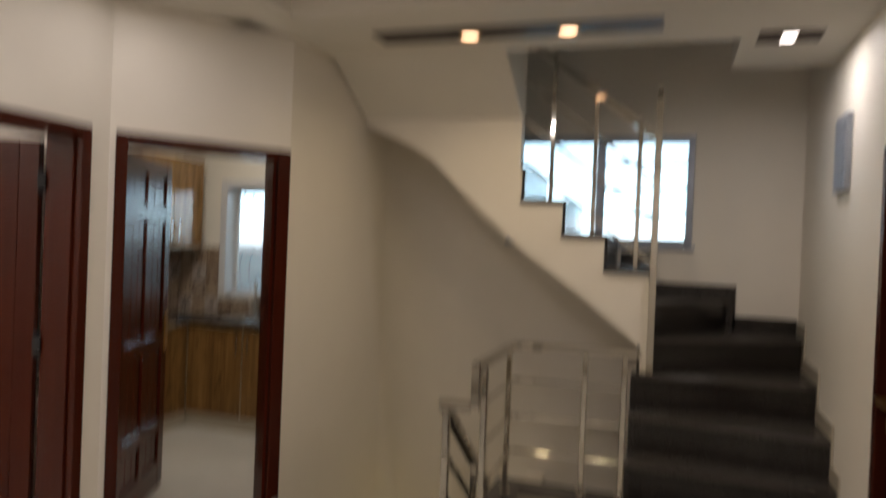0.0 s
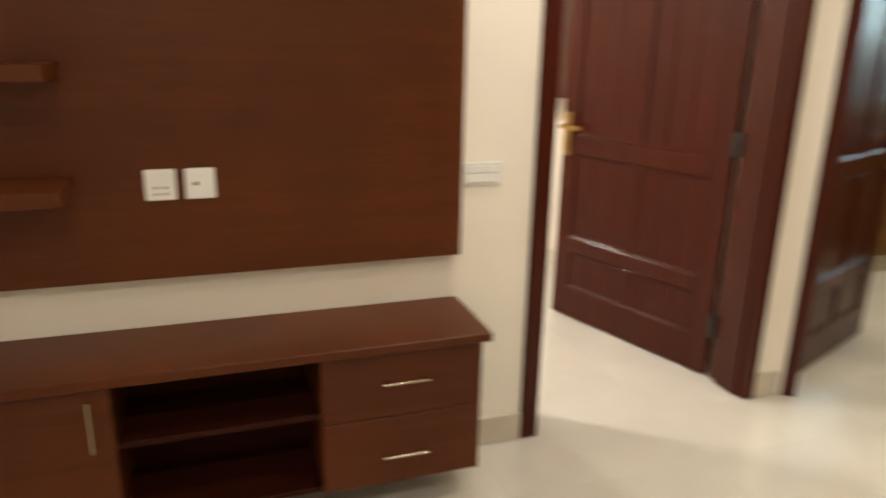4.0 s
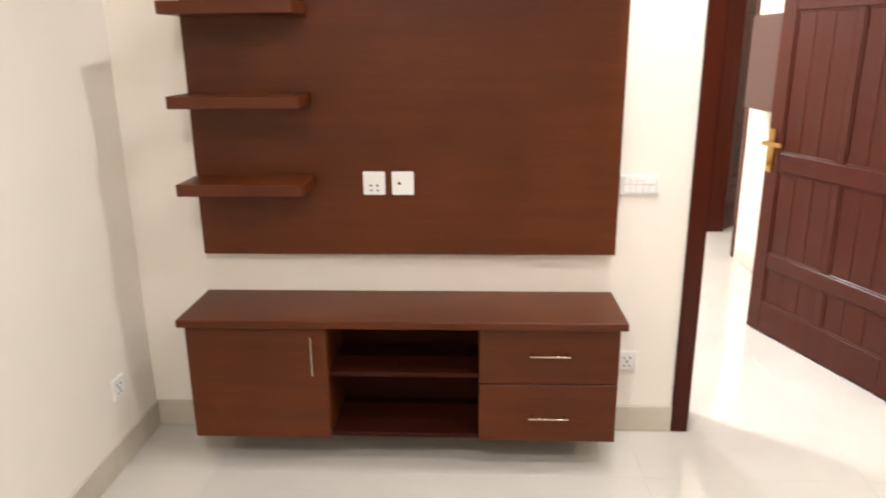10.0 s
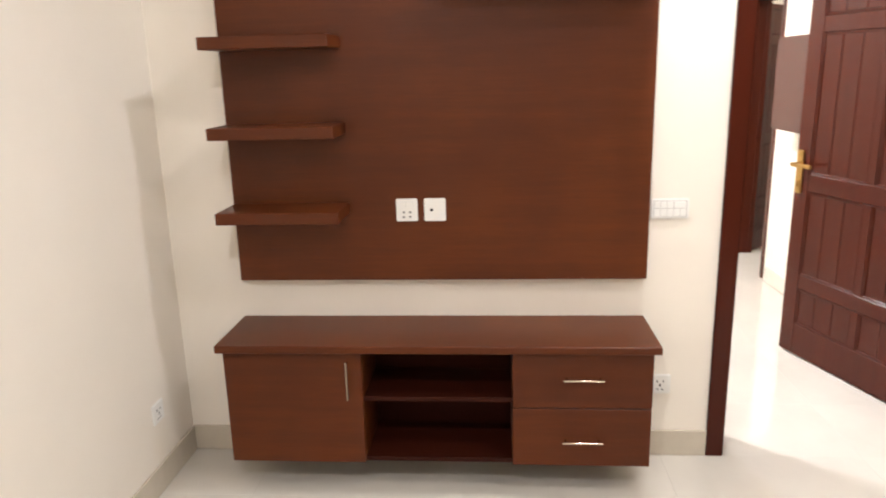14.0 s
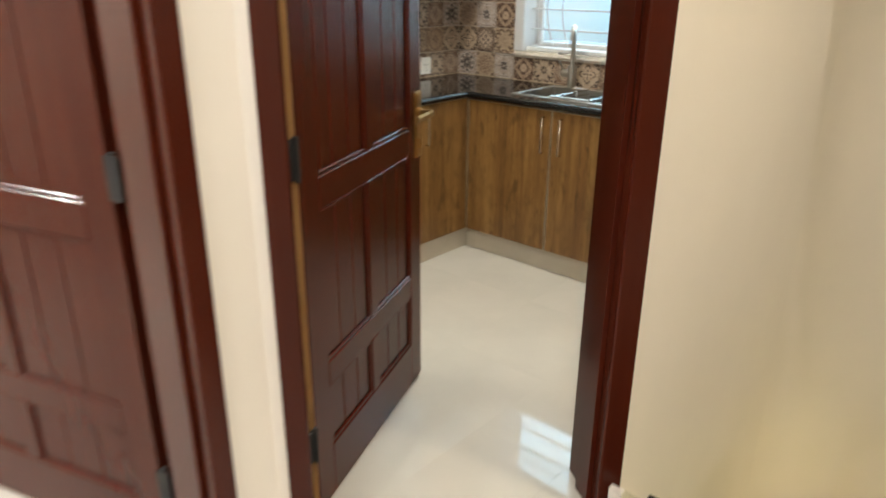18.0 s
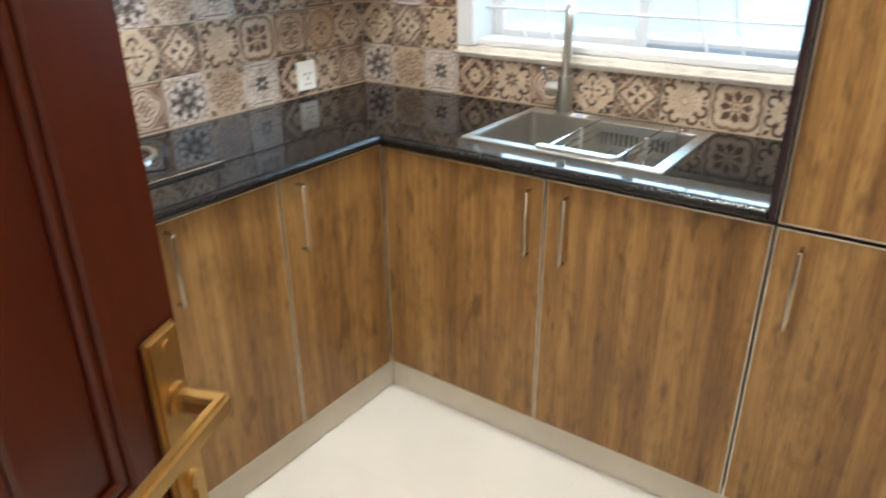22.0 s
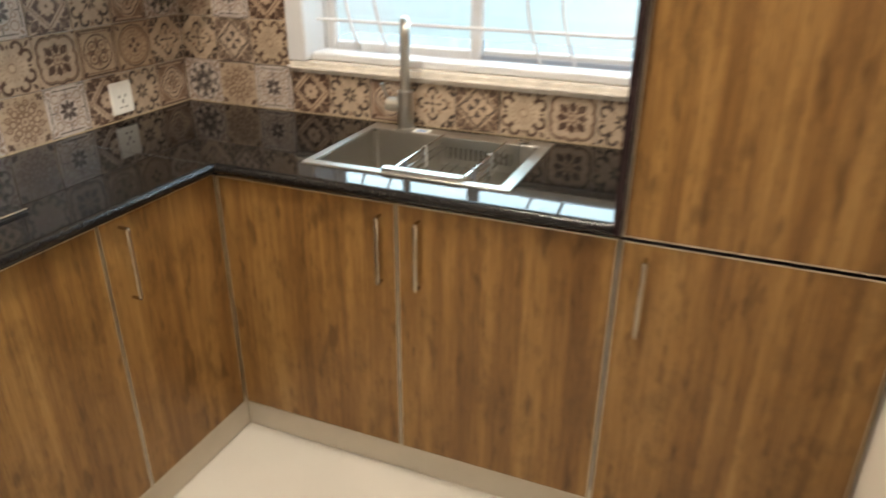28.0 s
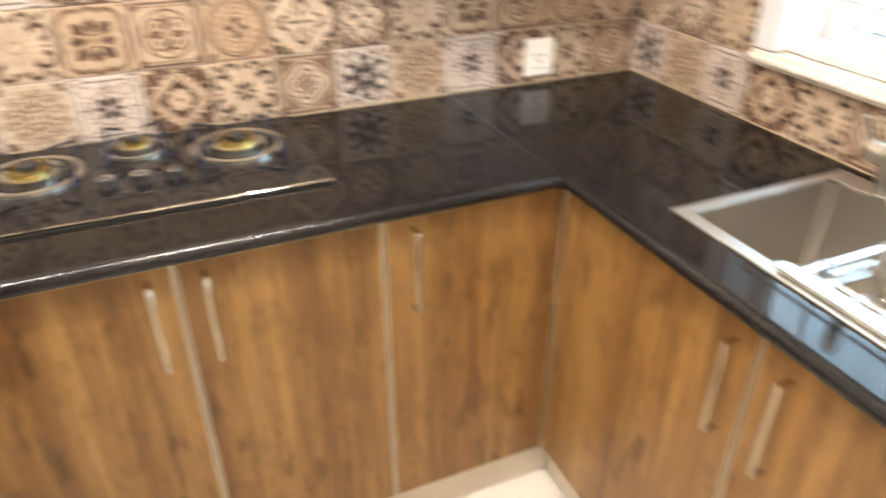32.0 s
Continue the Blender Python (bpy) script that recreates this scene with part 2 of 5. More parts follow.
GREY_FRAME = plain("grey_aluminium_frame", (0.33, 0.36, 0.42), 0.4, 0.6, var=0.06)
HOB_GLASS = plain("hob_black_glass", (0.008, 0.008, 0.009), 0.05, var=0.3)
HOB_GLASS.node_tree.nodes["Principled BSDF"].inputs["Specular IOR Level"].default_value = 0.3
BURNER_BRASS = plain("burner_brass", (0.42, 0.33, 0.12), 0.25, 1.0, var=0.12, scale=40)
IRON = plain("cast_iron", (0.03, 0.03, 0.035), 0.5, 0.3, var=0.3, scale=60)
PALE_WOOD = wood("unvarnished_wood", (0.30, 0.15, 0.045), (0.42, 0.22, 0.07), (0.50, 0.29, 0.11), (7, 7, 0.4), 0.5, 0.0, bump=0.0)
BLUE_TIP = plain("blue_support_tip", (0.012, 0.018, 0.05), 0.5, var=0.2)
PALE_PLASTIC = plain("pale_grey_plastic", (0.60, 0.585, 0.55), 0.4, var=0.04)
GREY_PLASTIC = plain("grey_plastic", (0.42, 0.41, 0.39), 0.45, var=0.05)
STICKER_BLUE = plain("blue_print", (0.05, 0.22, 0.55), 0.4, var=0.1)
SLOT = plain("slot_brown", (0.05, 0.032, 0.025), 0.5, var=0.2)
MAHOGANY = wood("polished_mahogany", (0.042, 0.0066, 0.0026), (0.051, 0.0082, 0.0032), (0.062, 0.0104, 0.0040), (6, 6, 0.25), 0.24, 0.05, 1.0, (0.25, 0.5, 0.75), 0.0, grain=0.15)
MAHOGANY.node_tree.nodes["Principled BSDF"].inputs["Specular IOR Level"].default_value = 0.20
VENEER = veneer("mahogany_veneer")
LAMINATE = laminate("oak_laminate", 0.34)
# darker copy of the veneer: shade under and inside the console, put into colour
SHADED_VENEER = wood("shaded_mahogany_veneer", (0.026, 0.0050, 0.0022), (0.033, 0.0064, 0.0028), (0.041, 0.0082, 0.0036), (0.5, 3, 4), 0.45, 0.0, 1.0, (0.28, 0.5, 0.74), 0.0)
SHADED_VENEER.node_tree.nodes["Principled BSDF"].inputs["Specular IOR Level"].default_value = 0.1
EDGE_STRIP = plain("dark_polished_strip", (0.022, 0.013, 0.014), 0.12, var=0.2, scale=12)
NICKEL = plain("satin_nickel", (0.44, 0.375, 0.29), 0.18, 1.0, var=0.05, scale=12)
BOWL = plain("dull_steel_bowl", (0.43, 0.40, 0.355), 0.42, 1.0, var=0.05, scale=6, fine=40)
BASIN = plain("satin_steel", (0.47, 0.455, 0.42), 0.40, 1.0, var=0.03, scale=7, fine=40)


def glowing(name, color, strength):
    m, n, l, b = material(name)
    b.inputs["Base Color"].default_value = (*color, 1)
    b.inputs["Emission Color"].default_value = (*color, 1)
    b.inputs["Emission Strength"].default_value = strength
    return m


LAMP_WARM = glowing("lit_warm_lamp", (1.0, 0.62, 0.36), 14)
LAMP_WHITE = glowing("lit_white_lamp", (1.0, 0.93, 0.82), 14)


def glass_material():
    m, n, l, b = material("window_glass")
    b.inputs["Base Color"].default_value = (0.93, 0.97, 0.97, 1)
    b.inputs["Transmission Weight"].default_value = 1.0
    b.inputs["Roughness"].default_value = 0.02
    b.inputs["IOR"].default_value = 1.45
    return m


GLASS = glass_material()


def backdrop_material():
    """Hazy daylight: a pale yard low down, brighter and bluer sky towards the top."""
    m, n, l, b = material("bright_outdoors")
    tc, sep = n.new("ShaderNodeTexCoord"), n.new("ShaderNodeSeparateXYZ")
    l.new(tc.outputs["Object"], sep.inputs[0])
    cloud = noise_node(n, l, mapped(n, l, (0.4, 0.5, 1.4)), 1.6, 3.0)
    tone = ramp(n, l, cloud, [(0.30, (0.60, 0.84, 0.88)), (0.50, (0.78, 0.94, 0.97)), (0.62, (0.96, 1.0, 1.0))])
    blue = ramp(n, l, scaled(n, l, sep.outputs["Z"], 0.25, 0.0), [(0.2, (1, 1, 1)), (0.65, (0.62, 0.83, 1.0))])
    mul = n.new("ShaderNodeMix")
    mul.data_type, mul.blend_type = "RGBA", "MULTIPLY"
    mul.inputs["Factor"].default_value = 1.0
    l.new(tone, mul.inputs["A"])
    l.new(blue, mul.inputs["B"])
    glow = ramp(n, l, scaled(n, l, sep.outputs["Z"], 0.1, 0.0), [(0.09, (0.028,) * 3), (0.14, (0.05,) * 3), (0.18, (1.0,) * 3), (0.24, (0.75,) * 3), (0.34, (0.42,) * 3), (0.60, (0.10,) * 3)])
    b.inputs["Base Color"].default_value = (0.5, 0.6, 0.65, 1)
    l.new(mul.outputs["Result"], b.inputs["Emission Color"])
    l.new(scaled(n, l, glow, 15.0, 0.0), b.inputs["Emission Strength"])
    return m


OUTDOORS = backdrop_material()


# ---------------------------------------------------------------- building helpers
def box(bm, lo, hi, bev=0.0, seg=1):
    lo, hi = Vector(lo), Vector(hi)
    for i in range(3):
        if lo[i] > hi[i]:
            lo[i], hi[i] = hi[i], lo[i]
    m = Matrix.Translation((lo + hi) / 2) @ Matrix.Diagonal((*(hi - lo), 1))
    made = bmesh.ops.create_cube(bm, size=1, matrix=m)["verts"]
    if bev:
        edges = {e for v in made for e in v.link_edges}
        bmesh.ops.bevel(bm, geom=list(edges), offset=min(bev, min(hi - lo) * 0.45), segments=seg, affect="EDGES")
    return bm


def prism(bm, outline, axis, lo, hi):
    """A closed outline of (a, b), drawn out along an axis from lo to hi."""
    def place(a, b, c):
        return (c, a, b) if axis == "x" else (a, c, b) if axis == "y" else (a, b, c)
    ends = [[bm.verts.new(place(a, b, c)) for a, b in outline] for c in (lo, hi)]
    bm.faces.new(ends[0])
    bm.faces.new(ends[1][::-1])
    for i in range(len(outline)):
        j = (i + 1) % len(outline)
        bm.faces.new((ends[0][j], ends[0][i], ends[1][i], ends[1][j]))
    bmesh.ops.recalc_face_normals(bm, faces=bm.faces)
    return bm


def cyl(bm, a, b, r, r2=None, seg=16, caps=True):
    a, b = Vector(a), Vector(b)
    m = Matrix.Translation((a + b) / 2) @ (b - a).to_track_quat("Z", "Y").to_matrix().to_4x4()
    bmesh.ops.create_cone(bm, cap_ends=caps, segments=seg, radius1=r, radius2=r if r2 is None else r2, depth=(b - a).length, matrix=m)
    return bm


def tube(bm, points, r, seg=8):
    """A round rod along a line of points."""
    pts = [Vector(p) for p in points]
    rings, side = [], None
    for i, p in enumerate(pts):
        d = (pts[min(i + 1, len(pts) - 1)] - pts[max(i - 1, 0)]).normalized()
        if side is None:
            side = d.orthogonal()
        side = (side - d * side.dot(d)).normalized()
        up = d.cross(side)
        rings.append([bm.verts.new(p + side * (r * math.cos(k * math.tau / seg)) + up * (r * math.sin(k * math.tau / seg))) for k in range(seg)])
    for a, b in zip(rings, rings[1:]):
        for k in range(seg):
            bm.faces.new((a[k], a[(k + 1) % seg], b[(k + 1) % seg], b[k]))
    bm.faces.new(rings[0][::-1])
    bm.faces.new(rings[-1])
    return bm


def ring(bm, c, r_in, r_out, z0, z1, seg=28):
    """A flat ring round a vertical axis."""
    rows = []
    for r, z in ((r_in, z0), (r_out, z0), (r_out, z1), (r_in, z1)):
        rows.append([bm.verts.new((c[0] + r * math.cos(k * math.tau / seg), c[1] + r * math.sin(k * math.tau / seg), z)) for k in range(seg)])
    for i in range(4):
        a, b = rows[i], rows[(i + 1) % 4]
        for k in range(seg):
            bm.faces.new((a[k], a[(k + 1) % seg], b[(k + 1) % seg], b[k]))
    bmesh.ops.recalc_face_normals(bm, faces=bm.faces)
    return bm


def B():
    return bmesh.new()


def world_of(ob):
    m = ob.matrix_basis.copy()
    return world_of(ob.parent) @ ob.matrix_parent_inverse @ m if ob.parent else m


def mesh_of(name, bm, mat, smooth=False):
    me = bpy.data.meshes.new(name)
    bm.to_mesh(me)
    bm.free()
    me.materials.append(mat)
    if smooth:
        me.polygons.foreach_set("use_smooth", [True] * len(me.polygons))
        me.set_sharp_from_angle(angle=radians(40))
    return me


def part(name, bm, mat, parent, label="", smooth=False, local=False):
    """One mesh object under a thing or a part. Its places are the world's, or with local those of its parent."""
    ob = new(name, mesh_of(name, bm, mat, smooth))
    ob.parent = parent
    if not local:
        ob.matrix_parent_inverse = world_of(parent).inverted()
    return tagged(ob, label)


def thing(name, place, label, category, group="", kind="", m=None):
    ob = new(name)
    ob.empty_display_size = 0.1
    ob.matrix_basis = m if m is not None else pose(*place)
    return tagged(ob, label, category, group, kind)


def setting(name, bm, mat, label, category, smooth=False):
    return tagged(new(name, mesh_of(name, bm, mat, smooth)), label, category, "", "structure")


def shared(name, me, parent, m):
    ob = new(name, me)
    ob.parent = parent
    ob.matrix_parent_inverse = world_of(parent).inverted()
    ob.matrix_basis = m
    return ob
# ---------------------------------------------------------------- plan
NORTH, SOUTH, WEST, EAST = 0.0, -3.53, 0.0, 6.05
K_NORTH, K_SOUTH, K_WEST = 1.695, -0.472, 3.449      # kitchen
WELL = -0.57                                        # wall beside the stairs
CORNER = Vector((3.37, 0.0))                        # where the slanting wall of the kitchen door begins
U, V = Vector((0.827, -0.562)), Vector((0.562, 0.827))
SLANT = Matrix(((U.x, V.x, 0, CORNER.x), (U.y, V.y, 0, CORNER.y), (0, 0, 1, 0), (0, 0, 0, 1)))
D1_L, D1_R = 2.148, 3.250                           # outside of the first door's frame
KD_L, KD_R = 0.028, 0.966                           # outside of the kitchen door's frame, along the slanting wall
FRAME_TOP = 2.118
B_EAST = 3.28                                       # bedroom side of the wall to the kitchen


def slab(name, boxes, mat, label, category="wall"):
    bm = B()
    for lo, hi in boxes:
        box(bm, lo, hi)
    return setting(name, bm, mat, label, category)


slab("wall_west", [((-0.15, SOUTH - 0.15, 0), (WEST, 0.2, 3.1))], PAINT, "smooth cream painted lounge wall with beige skirting")
slab("wall_north", [((WEST, 0, 0), (D1_L, 0.2, 3.1)), ((D1_L, 0, FRAME_TOP), (D1_R, 0.2, 3.1))], PAINT,
               "cream painted wall behind the wooden television unit")
bm = B()
prism(bm, [(D1_R, 0), (CORNER.x, 0), (CORNER.x + 0.14 * V.x, 0.14 * V.y), (K_WEST, 0.2), (D1_R, 0.2)], "z", 0, 3.1)
setting("wall_pier", bm, PAINT, "narrow cream painted pier between two wooden doors", "wall")
bm = B()
for lo, hi in (((0, 0, 0), (KD_L, 0.14, FRAME_TOP)), ((0, 0, FRAME_TOP), (KD_R, 0.14, 3.1))):
    box(bm, lo, hi)
wall_slant = setting("wall_slanting", bm, PAINT, "cream painted slanting wall round the kitchen door", "wall")
wall_slant.matrix_basis = SLANT
bm = B()
p, q = CORNER + KD_R * U, CORNER + KD_R * U + 0.14 * V
prism(bm, [(p.x, p.y), (EAST, WELL), (EAST, K_SOUTH), (q.x, K_SOUTH)], "z", -2.4, 5.2)
setting("wall_stairwell", bm, PAINT, "cream painted wall between the stairwell and the kitchen", "wall")
R_WELL = 0.50
arc = [(EAST - R_WELL + (R_WELL + 0.001) * math.sin(k * math.pi / 48), WELL - R_WELL + (R_WELL + 0.001) * math.cos(k * math.pi / 48)) for k in range(25)]
lean = (WELL - p.y) / (EAST - p.x)
arc = [(x, y + (x - EAST) * lean) for x, y in arc]
bm = B()
prism(bm, arc + [(EAST + 0.05, WELL + 0.05)], "z", -2.3, 2.42)
setting("wall_well_corner", bm, PAINT, "rounded cream plastered corner of the stairwell", "wall", smooth=True)
slab("wall_south", [((-0.15, SOUTH - 0.15, 0), (3.05, SOUTH, 5.2)), ((3.05, SOUTH - 0.15, 2.12), (4.05, SOUTH, 5.2)),
                    ((4.05, SOUTH - 0.15, -2.4), (EAST, SOUTH, 5.2))], PAINT, "pale cream wall along the foot of the stairs")
# east wall with two windows
SW = (-2.80, -1.42, 1.67, 2.48)     # stair window: y, y, z, z
KW = (0.02, 1.205, 1.068, 2.06)     # kitchen window
slab("wall_east", [((EAST, SOUTH - 0.15, -2.4), (EAST + 0.22, SW[0], 5.2)), ((EAST, SW[0], -2.4), (EAST + 0.22, SW[1], SW[2])),
                   ((EAST, SW[0], SW[3]), (EAST + 0.22, SW[1], 5.2)), ((EAST, SW[1], -2.4), (EAST + 0.22, KW[0], 5.2)),
                   ((EAST, KW[0], 0), (EAST + 0.22, KW[1], KW[2])), ((EAST, KW[0], KW[3]), (EAST + 0.22, KW[1], 3.1)),
                   ((EAST, KW[1], 0), (EAST + 0.22, K_NORTH + 0.15, 3.1))], PAINT, "cream painted outer wall with a kitchen window and a stair window")
slab("wall_kitchen_north", [((K_WEST, K_NORTH, 0), (EAST, K_NORTH + 0.15, 3.1))], PAINT, "cream painted kitchen wall behind the hob")
slab("wall_kitchen_west", [((B_EAST, 0.2, 0), (K_WEST, 2.50, 3.1)), ((B_EAST, 2.50, 2.06), (K_WEST, 3.30, 3.1)), ((B_EAST, 3.30, 0), (K_WEST, 4.35, 3.1))],
     PAINT, "white lit wall between bedroom and kitchen with a doorway")
slab("wall_bedroom_north", [((1.0, 3.60, 0), (B_EAST, 3.75, 3.1)), ((K_WEST, 4.20, 0), (4.6, 4.35, 3.1))], PAINT, "plain white bedroom end wall")
slab("wall_bedroom_west", [((0.85, 0.2, 0), (1.0, 3.75, 3.1))], PAINT, "plain white bedroom side wall")
slab("wall_closet", [((4.6, K_NORTH + 0.15, 0), (4.75, 4.35, 3.1))], PAINT, "plain beige wall of the small room behind the bedroom")
slab("wall_shaft", [((4.45, SOUTH, 3.0), (4.65, WELL, 5.2))], PAINT, "plain wall of the stair shaft above the lounge")

# ceilings
CT = 3.0
slab("ceiling", [((WEST, SOUTH, TRAY), (3.82, 0, CT)), ((3.82, SOUTH, CEIL), (4.65, 0, CT)), ((WEST, -0.72, CEIL), (3.82, 0, TRAY)),
                 ((WEST, SOUTH, CEIL), (3.82, -3.20, TRAY)), ((WEST, -3.20, CEIL), (0.35, -0.72, TRAY)),
                 ((4.65, SOUTH, CEIL), (5.30, -2.97, CT))], CEILING_PAINT, "white false ceiling with a raised tray", "ceiling")
slab("ceiling_kitchen", [((K_WEST, K_SOUTH, CEIL), (EAST, K_NORTH, CT)), ((4.65, WELL, CT), (4.66, WELL + 0.01, CT + 0.01))], CEILING_PAINT, "plain white kitchen ceiling", "ceiling")
slab("ceiling_bedroom", [((1.0, 0.2, CEIL), (4.6, 3.60, CT)), ((K_WEST, 3.60, CEIL), (4.6, 4.20, CT))], CEILING_PAINT, "plain white bedroom ceiling", "ceiling")
slab("ceiling_shaft", [((4.45, SOUTH, 5.2), (EAST + 0.22, WELL, 5.3))], CEILING_PAINT, "plain white ceiling high over the stairs", "ceiling")
bm = B()
prism(bm, [(5.147, 2.47), (5.147, CEIL), (4.585, CEIL)], "y", -1.69, WELL)
prism(bm, [(5.147, CEIL), (5.147, CT), (4.65, CT), (4.65, CEIL)], "y", -1.69, WELL)
setting("ceiling_slope", bm, CEILING_PAINT, "sloping plaster soffit under the upper stairs", "ceiling")

# skirting
bm = B()
H = 0.112
box(bm, (0.002, -0.012, 0.001), (D1_L, -0.0005, H), 0.002)
box(bm, (0.0005, SOUTH, 0.001), (0.012, -0.012, H), 0.002)
box(bm, (D1_R, -0.012, 0.001), (CORNER.x + 0.004, -0.0005, H), 0.002)
box(bm, (0.012, SOUTH + 0.0005, 0.001), (3.05, SOUTH + 0.012, H), 0.002)
box(bm, (4.05, SOUTH + 0.0005, 0.001), (4.38, SOUTH + 0.012, H), 0.002)
setting("baseboard", bm, SKIRT, "beige ceramic tile skirting along the lounge walls", "skirting")
bm = B()
box(bm, (B_EAST - 0.012, 0.26, 0.001), (B_EAST - 0.0005, 2.44, H), 0.002)
box(bm, (1.0005, 0.2, 0.001), (1.012, 3.6, H), 0.002)
setting("baseboard_bedroom", bm, plain("pale_skirting", (0.66, 0.62, 0.54), 0.25, var=0.05), "pale tile skirting in the bedroom", "skirting")

# ---------------------------------------------------------------- floor of polished tiles, laid last in the file
floor = slab("floor", [((WEST, SOUTH, -0.16), (3.785, 0.0, -0.004)), ((3.785, -0.60, -0.16), (4.20, 0.0, -0.004)), ((4.20, -0.50, -0.16), (EAST, 0.0, -0.004)), ((3.785, SOUTH, -0.16), (4.43, -1.66, -0.004)),
                       ((4.43, -2.46, -0.16), (4.95, -1.66, -0.004)), ((WEST, 0.0, -0.16), (4.6, 3.75, -0.004)), ((B_EAST, 3.75, -0.16), (4.6, 4.35, -0.004)), ((4.6, 0.0, -0.16), (EAST, 1.85, -0.004))],
             JOINT, "glossy cream porcelain floor tiles with thin joints", "floor")


# ---------------------------------------------------------------- doors
def door_leaf(width, height, m, parent, front, gold_side):
    """A panelled leaf. Local x runs from the hinge, z up; front is the sign of y of the side that shows."""
    t = 0.040
    ys = (0.0, t)
    leaf = part("leaf", B(), MAHOGANY, parent, local=True)
    bm = B()
    st, mid = 0.098, 0.050
    cols = [(st, (width - mid) / 2), ((width + mid) / 2, width - st)]
    rows = [(0.178, 0.375), (0.452, 0.900), (0.990, 1.690), (1.770, 1.960)]
    box(bm, (0, 0, 0.008), (st, t, height), 0.003)
    box(bm, (width - st, 0, 0.008), (width, t, height), 0.003)
    zs = [0.008] + [z for r in rows for z in r] + [height]
    for a, b in zip(zs[0::2], zs[1::2]):
        box(bm, (st, 0.0005, a), (width - st, t - 0.0005, b), 0.003)
    for a, b in rows:
        box(bm, (cols[0][1], 0.0006, a), (cols[1][0], t - 0.0006, b), 0.003)
    me = mesh_of("leaf", bm, MAHOGANY)
    leaf.data = me
    leaf.matrix_basis = m
    for x0, x1 in cols:
        for z0, z1 in rows:
            bm = B()
            n = 3
            w = (x1 - x0) / n
            for i in range(n):
                box(bm, (x0 + i * w + 0.0004, 0.011, z0 - 0.004), (x0 + (i + 1) * w - 0.0004, t - 0.011, z1 + 0.004), 0.0035)
            part("door_panel", bm, MAHOGANY, leaf, local=True)
            bm = B()
            for y0, y1 in ((0.004, 0.012), (t - 0.012, t - 0.004)):
                box(bm, (x0, y0, z0), (x0 + 0.012, y1, z1), 0.003)
                box(bm, (x1 - 0.012, y0, z0), (x1, y1, z1), 0.003)
                box(bm, (x0, y0, z0), (x1, y1, z0 + 0.012), 0.003)
                box(bm, (x0, y0, z1 - 0.012), (x1, y1, z1), 0.003)
            part("panel_moulding", bm, MAHOGANY, leaf, local=True)
    for s, y in ((-1, 0.0), (1, t)):
        x, zs = width - 0.036, 1.038
        bm = B()
        box(bm, (x - 0.024, y, 0.884), (x + 0.024, y + s * 0.010, 1.110), 0.004, 2)
        lock = part("handle_plate", bm, BRASS, leaf, "dull brass lock plate", local=True)
        bm = B()
        cyl(bm, (x, y + s * 0.009, zs), (x, y + s * 0.016, zs), 0.017, seg=18)
        box(bm, (x - 0.009, y + s * 0.010, zs - 0.010), (x + 0.009, y + s * 0.062, zs + 0.010), 0.003, 2)
        box(bm, (x - 0.135, y + s * 0.049, zs - 0.011), (x + 0.0085, y + s * 0.0625, zs + 0.0105), 0.004, 2)
        part("lever_handle", bm, BRASS, leaf, "dull brass flat lever handle", smooth=True, local=True)
        bm = B()
        cyl(bm, (x, y + s * 0.009, 0.945), (x, y + s * 0.017, 0.945), 0.010, seg=14)
        box(bm, (x - 0.004, y + s * 0.009, 0.918), (x + 0.004, y + s * 0.0175, 0.945))
        part("key_cylinder", bm, BRASS, leaf, "brass key cylinder", local=True)
        for zb in (0.898, 1.096):
            bm = B()
            cyl(bm, (x, y + s * 0.009, zb), (x, y + s * 0.0125, zb), 0.0045, seg=10)
            part("screw", bm, BRASS, leaf, local=True)
    return leaf


def edge_strip(parent, m, height):
    """The unvarnished edge of a leaf on its hinge side."""
    bm = B()
    box(bm, (-0.002, 0.003, 0.010), (0.0005, 0.037, height - 0.002))
    e = part("leaf_edge", bm, PALE_WOOD, parent, "unvarnished hinge-side edge", local=True)
    e.matrix_basis = m


def hinges(parent, m, zs=(0.25, 1.06, 1.85)):
    for z in zs:
        bm = B()
        cyl(bm, (-0.012, -0.004, z - 0.055), (-0.012, -0.004, z + 0.055), 0.008, seg=10)
        box(bm, (-0.036, 0.0, z - 0.05), (0.004, 0.006, z + 0.05), 0.001)
        h = part("hinge", bm, HOLE, parent, "dark metal hinge", local=True)
        h.matrix_basis = m


# first door, at the end of the television wall
door_1 = thing("door_1", (2.70, 0.1, 0), "open polished mahogany panel door to the bedroom", "door", kind="structure")
JW = 0.056
JL = 0.070
for x0, x1 in ((D1_L, D1_L + JL), (D1_R - JW, D1_R)):
    bm = B()
    box(bm, (x0, -0.014, 0.0), (x1, 0.212, FRAME_TOP), 0.004)
    inner = x1 if x0 == D1_L else x0
    s = 1 if x0 == D1_L else -1
    box(bm, (inner, 0.03, 0.0), (inner + s * 0.014, 0.165, FRAME_TOP - JW), 0.003)
    part("jamb", bm, MAHOGANY, door_1)
bm = B()
box(bm, (D1_L + JL, -0.0135, FRAME_TOP - JW), (D1_R - JW, 0.2115, FRAME_TOP), 0.004)
part("frame_head", bm, MAHOGANY, door_1)
M1 = Matrix.Translation((3.178, 0.232, 0)) @ Matrix.Rotation(math.atan2(0.952, -0.302), 4, "Z")
leaf = door_leaf(0.975, 2.05, M1 @ Matrix.Translation((0, -0.040, 0)), door_1, 1, 1)
leaf.matrix_parent_inverse = world_of(door_1).inverted()
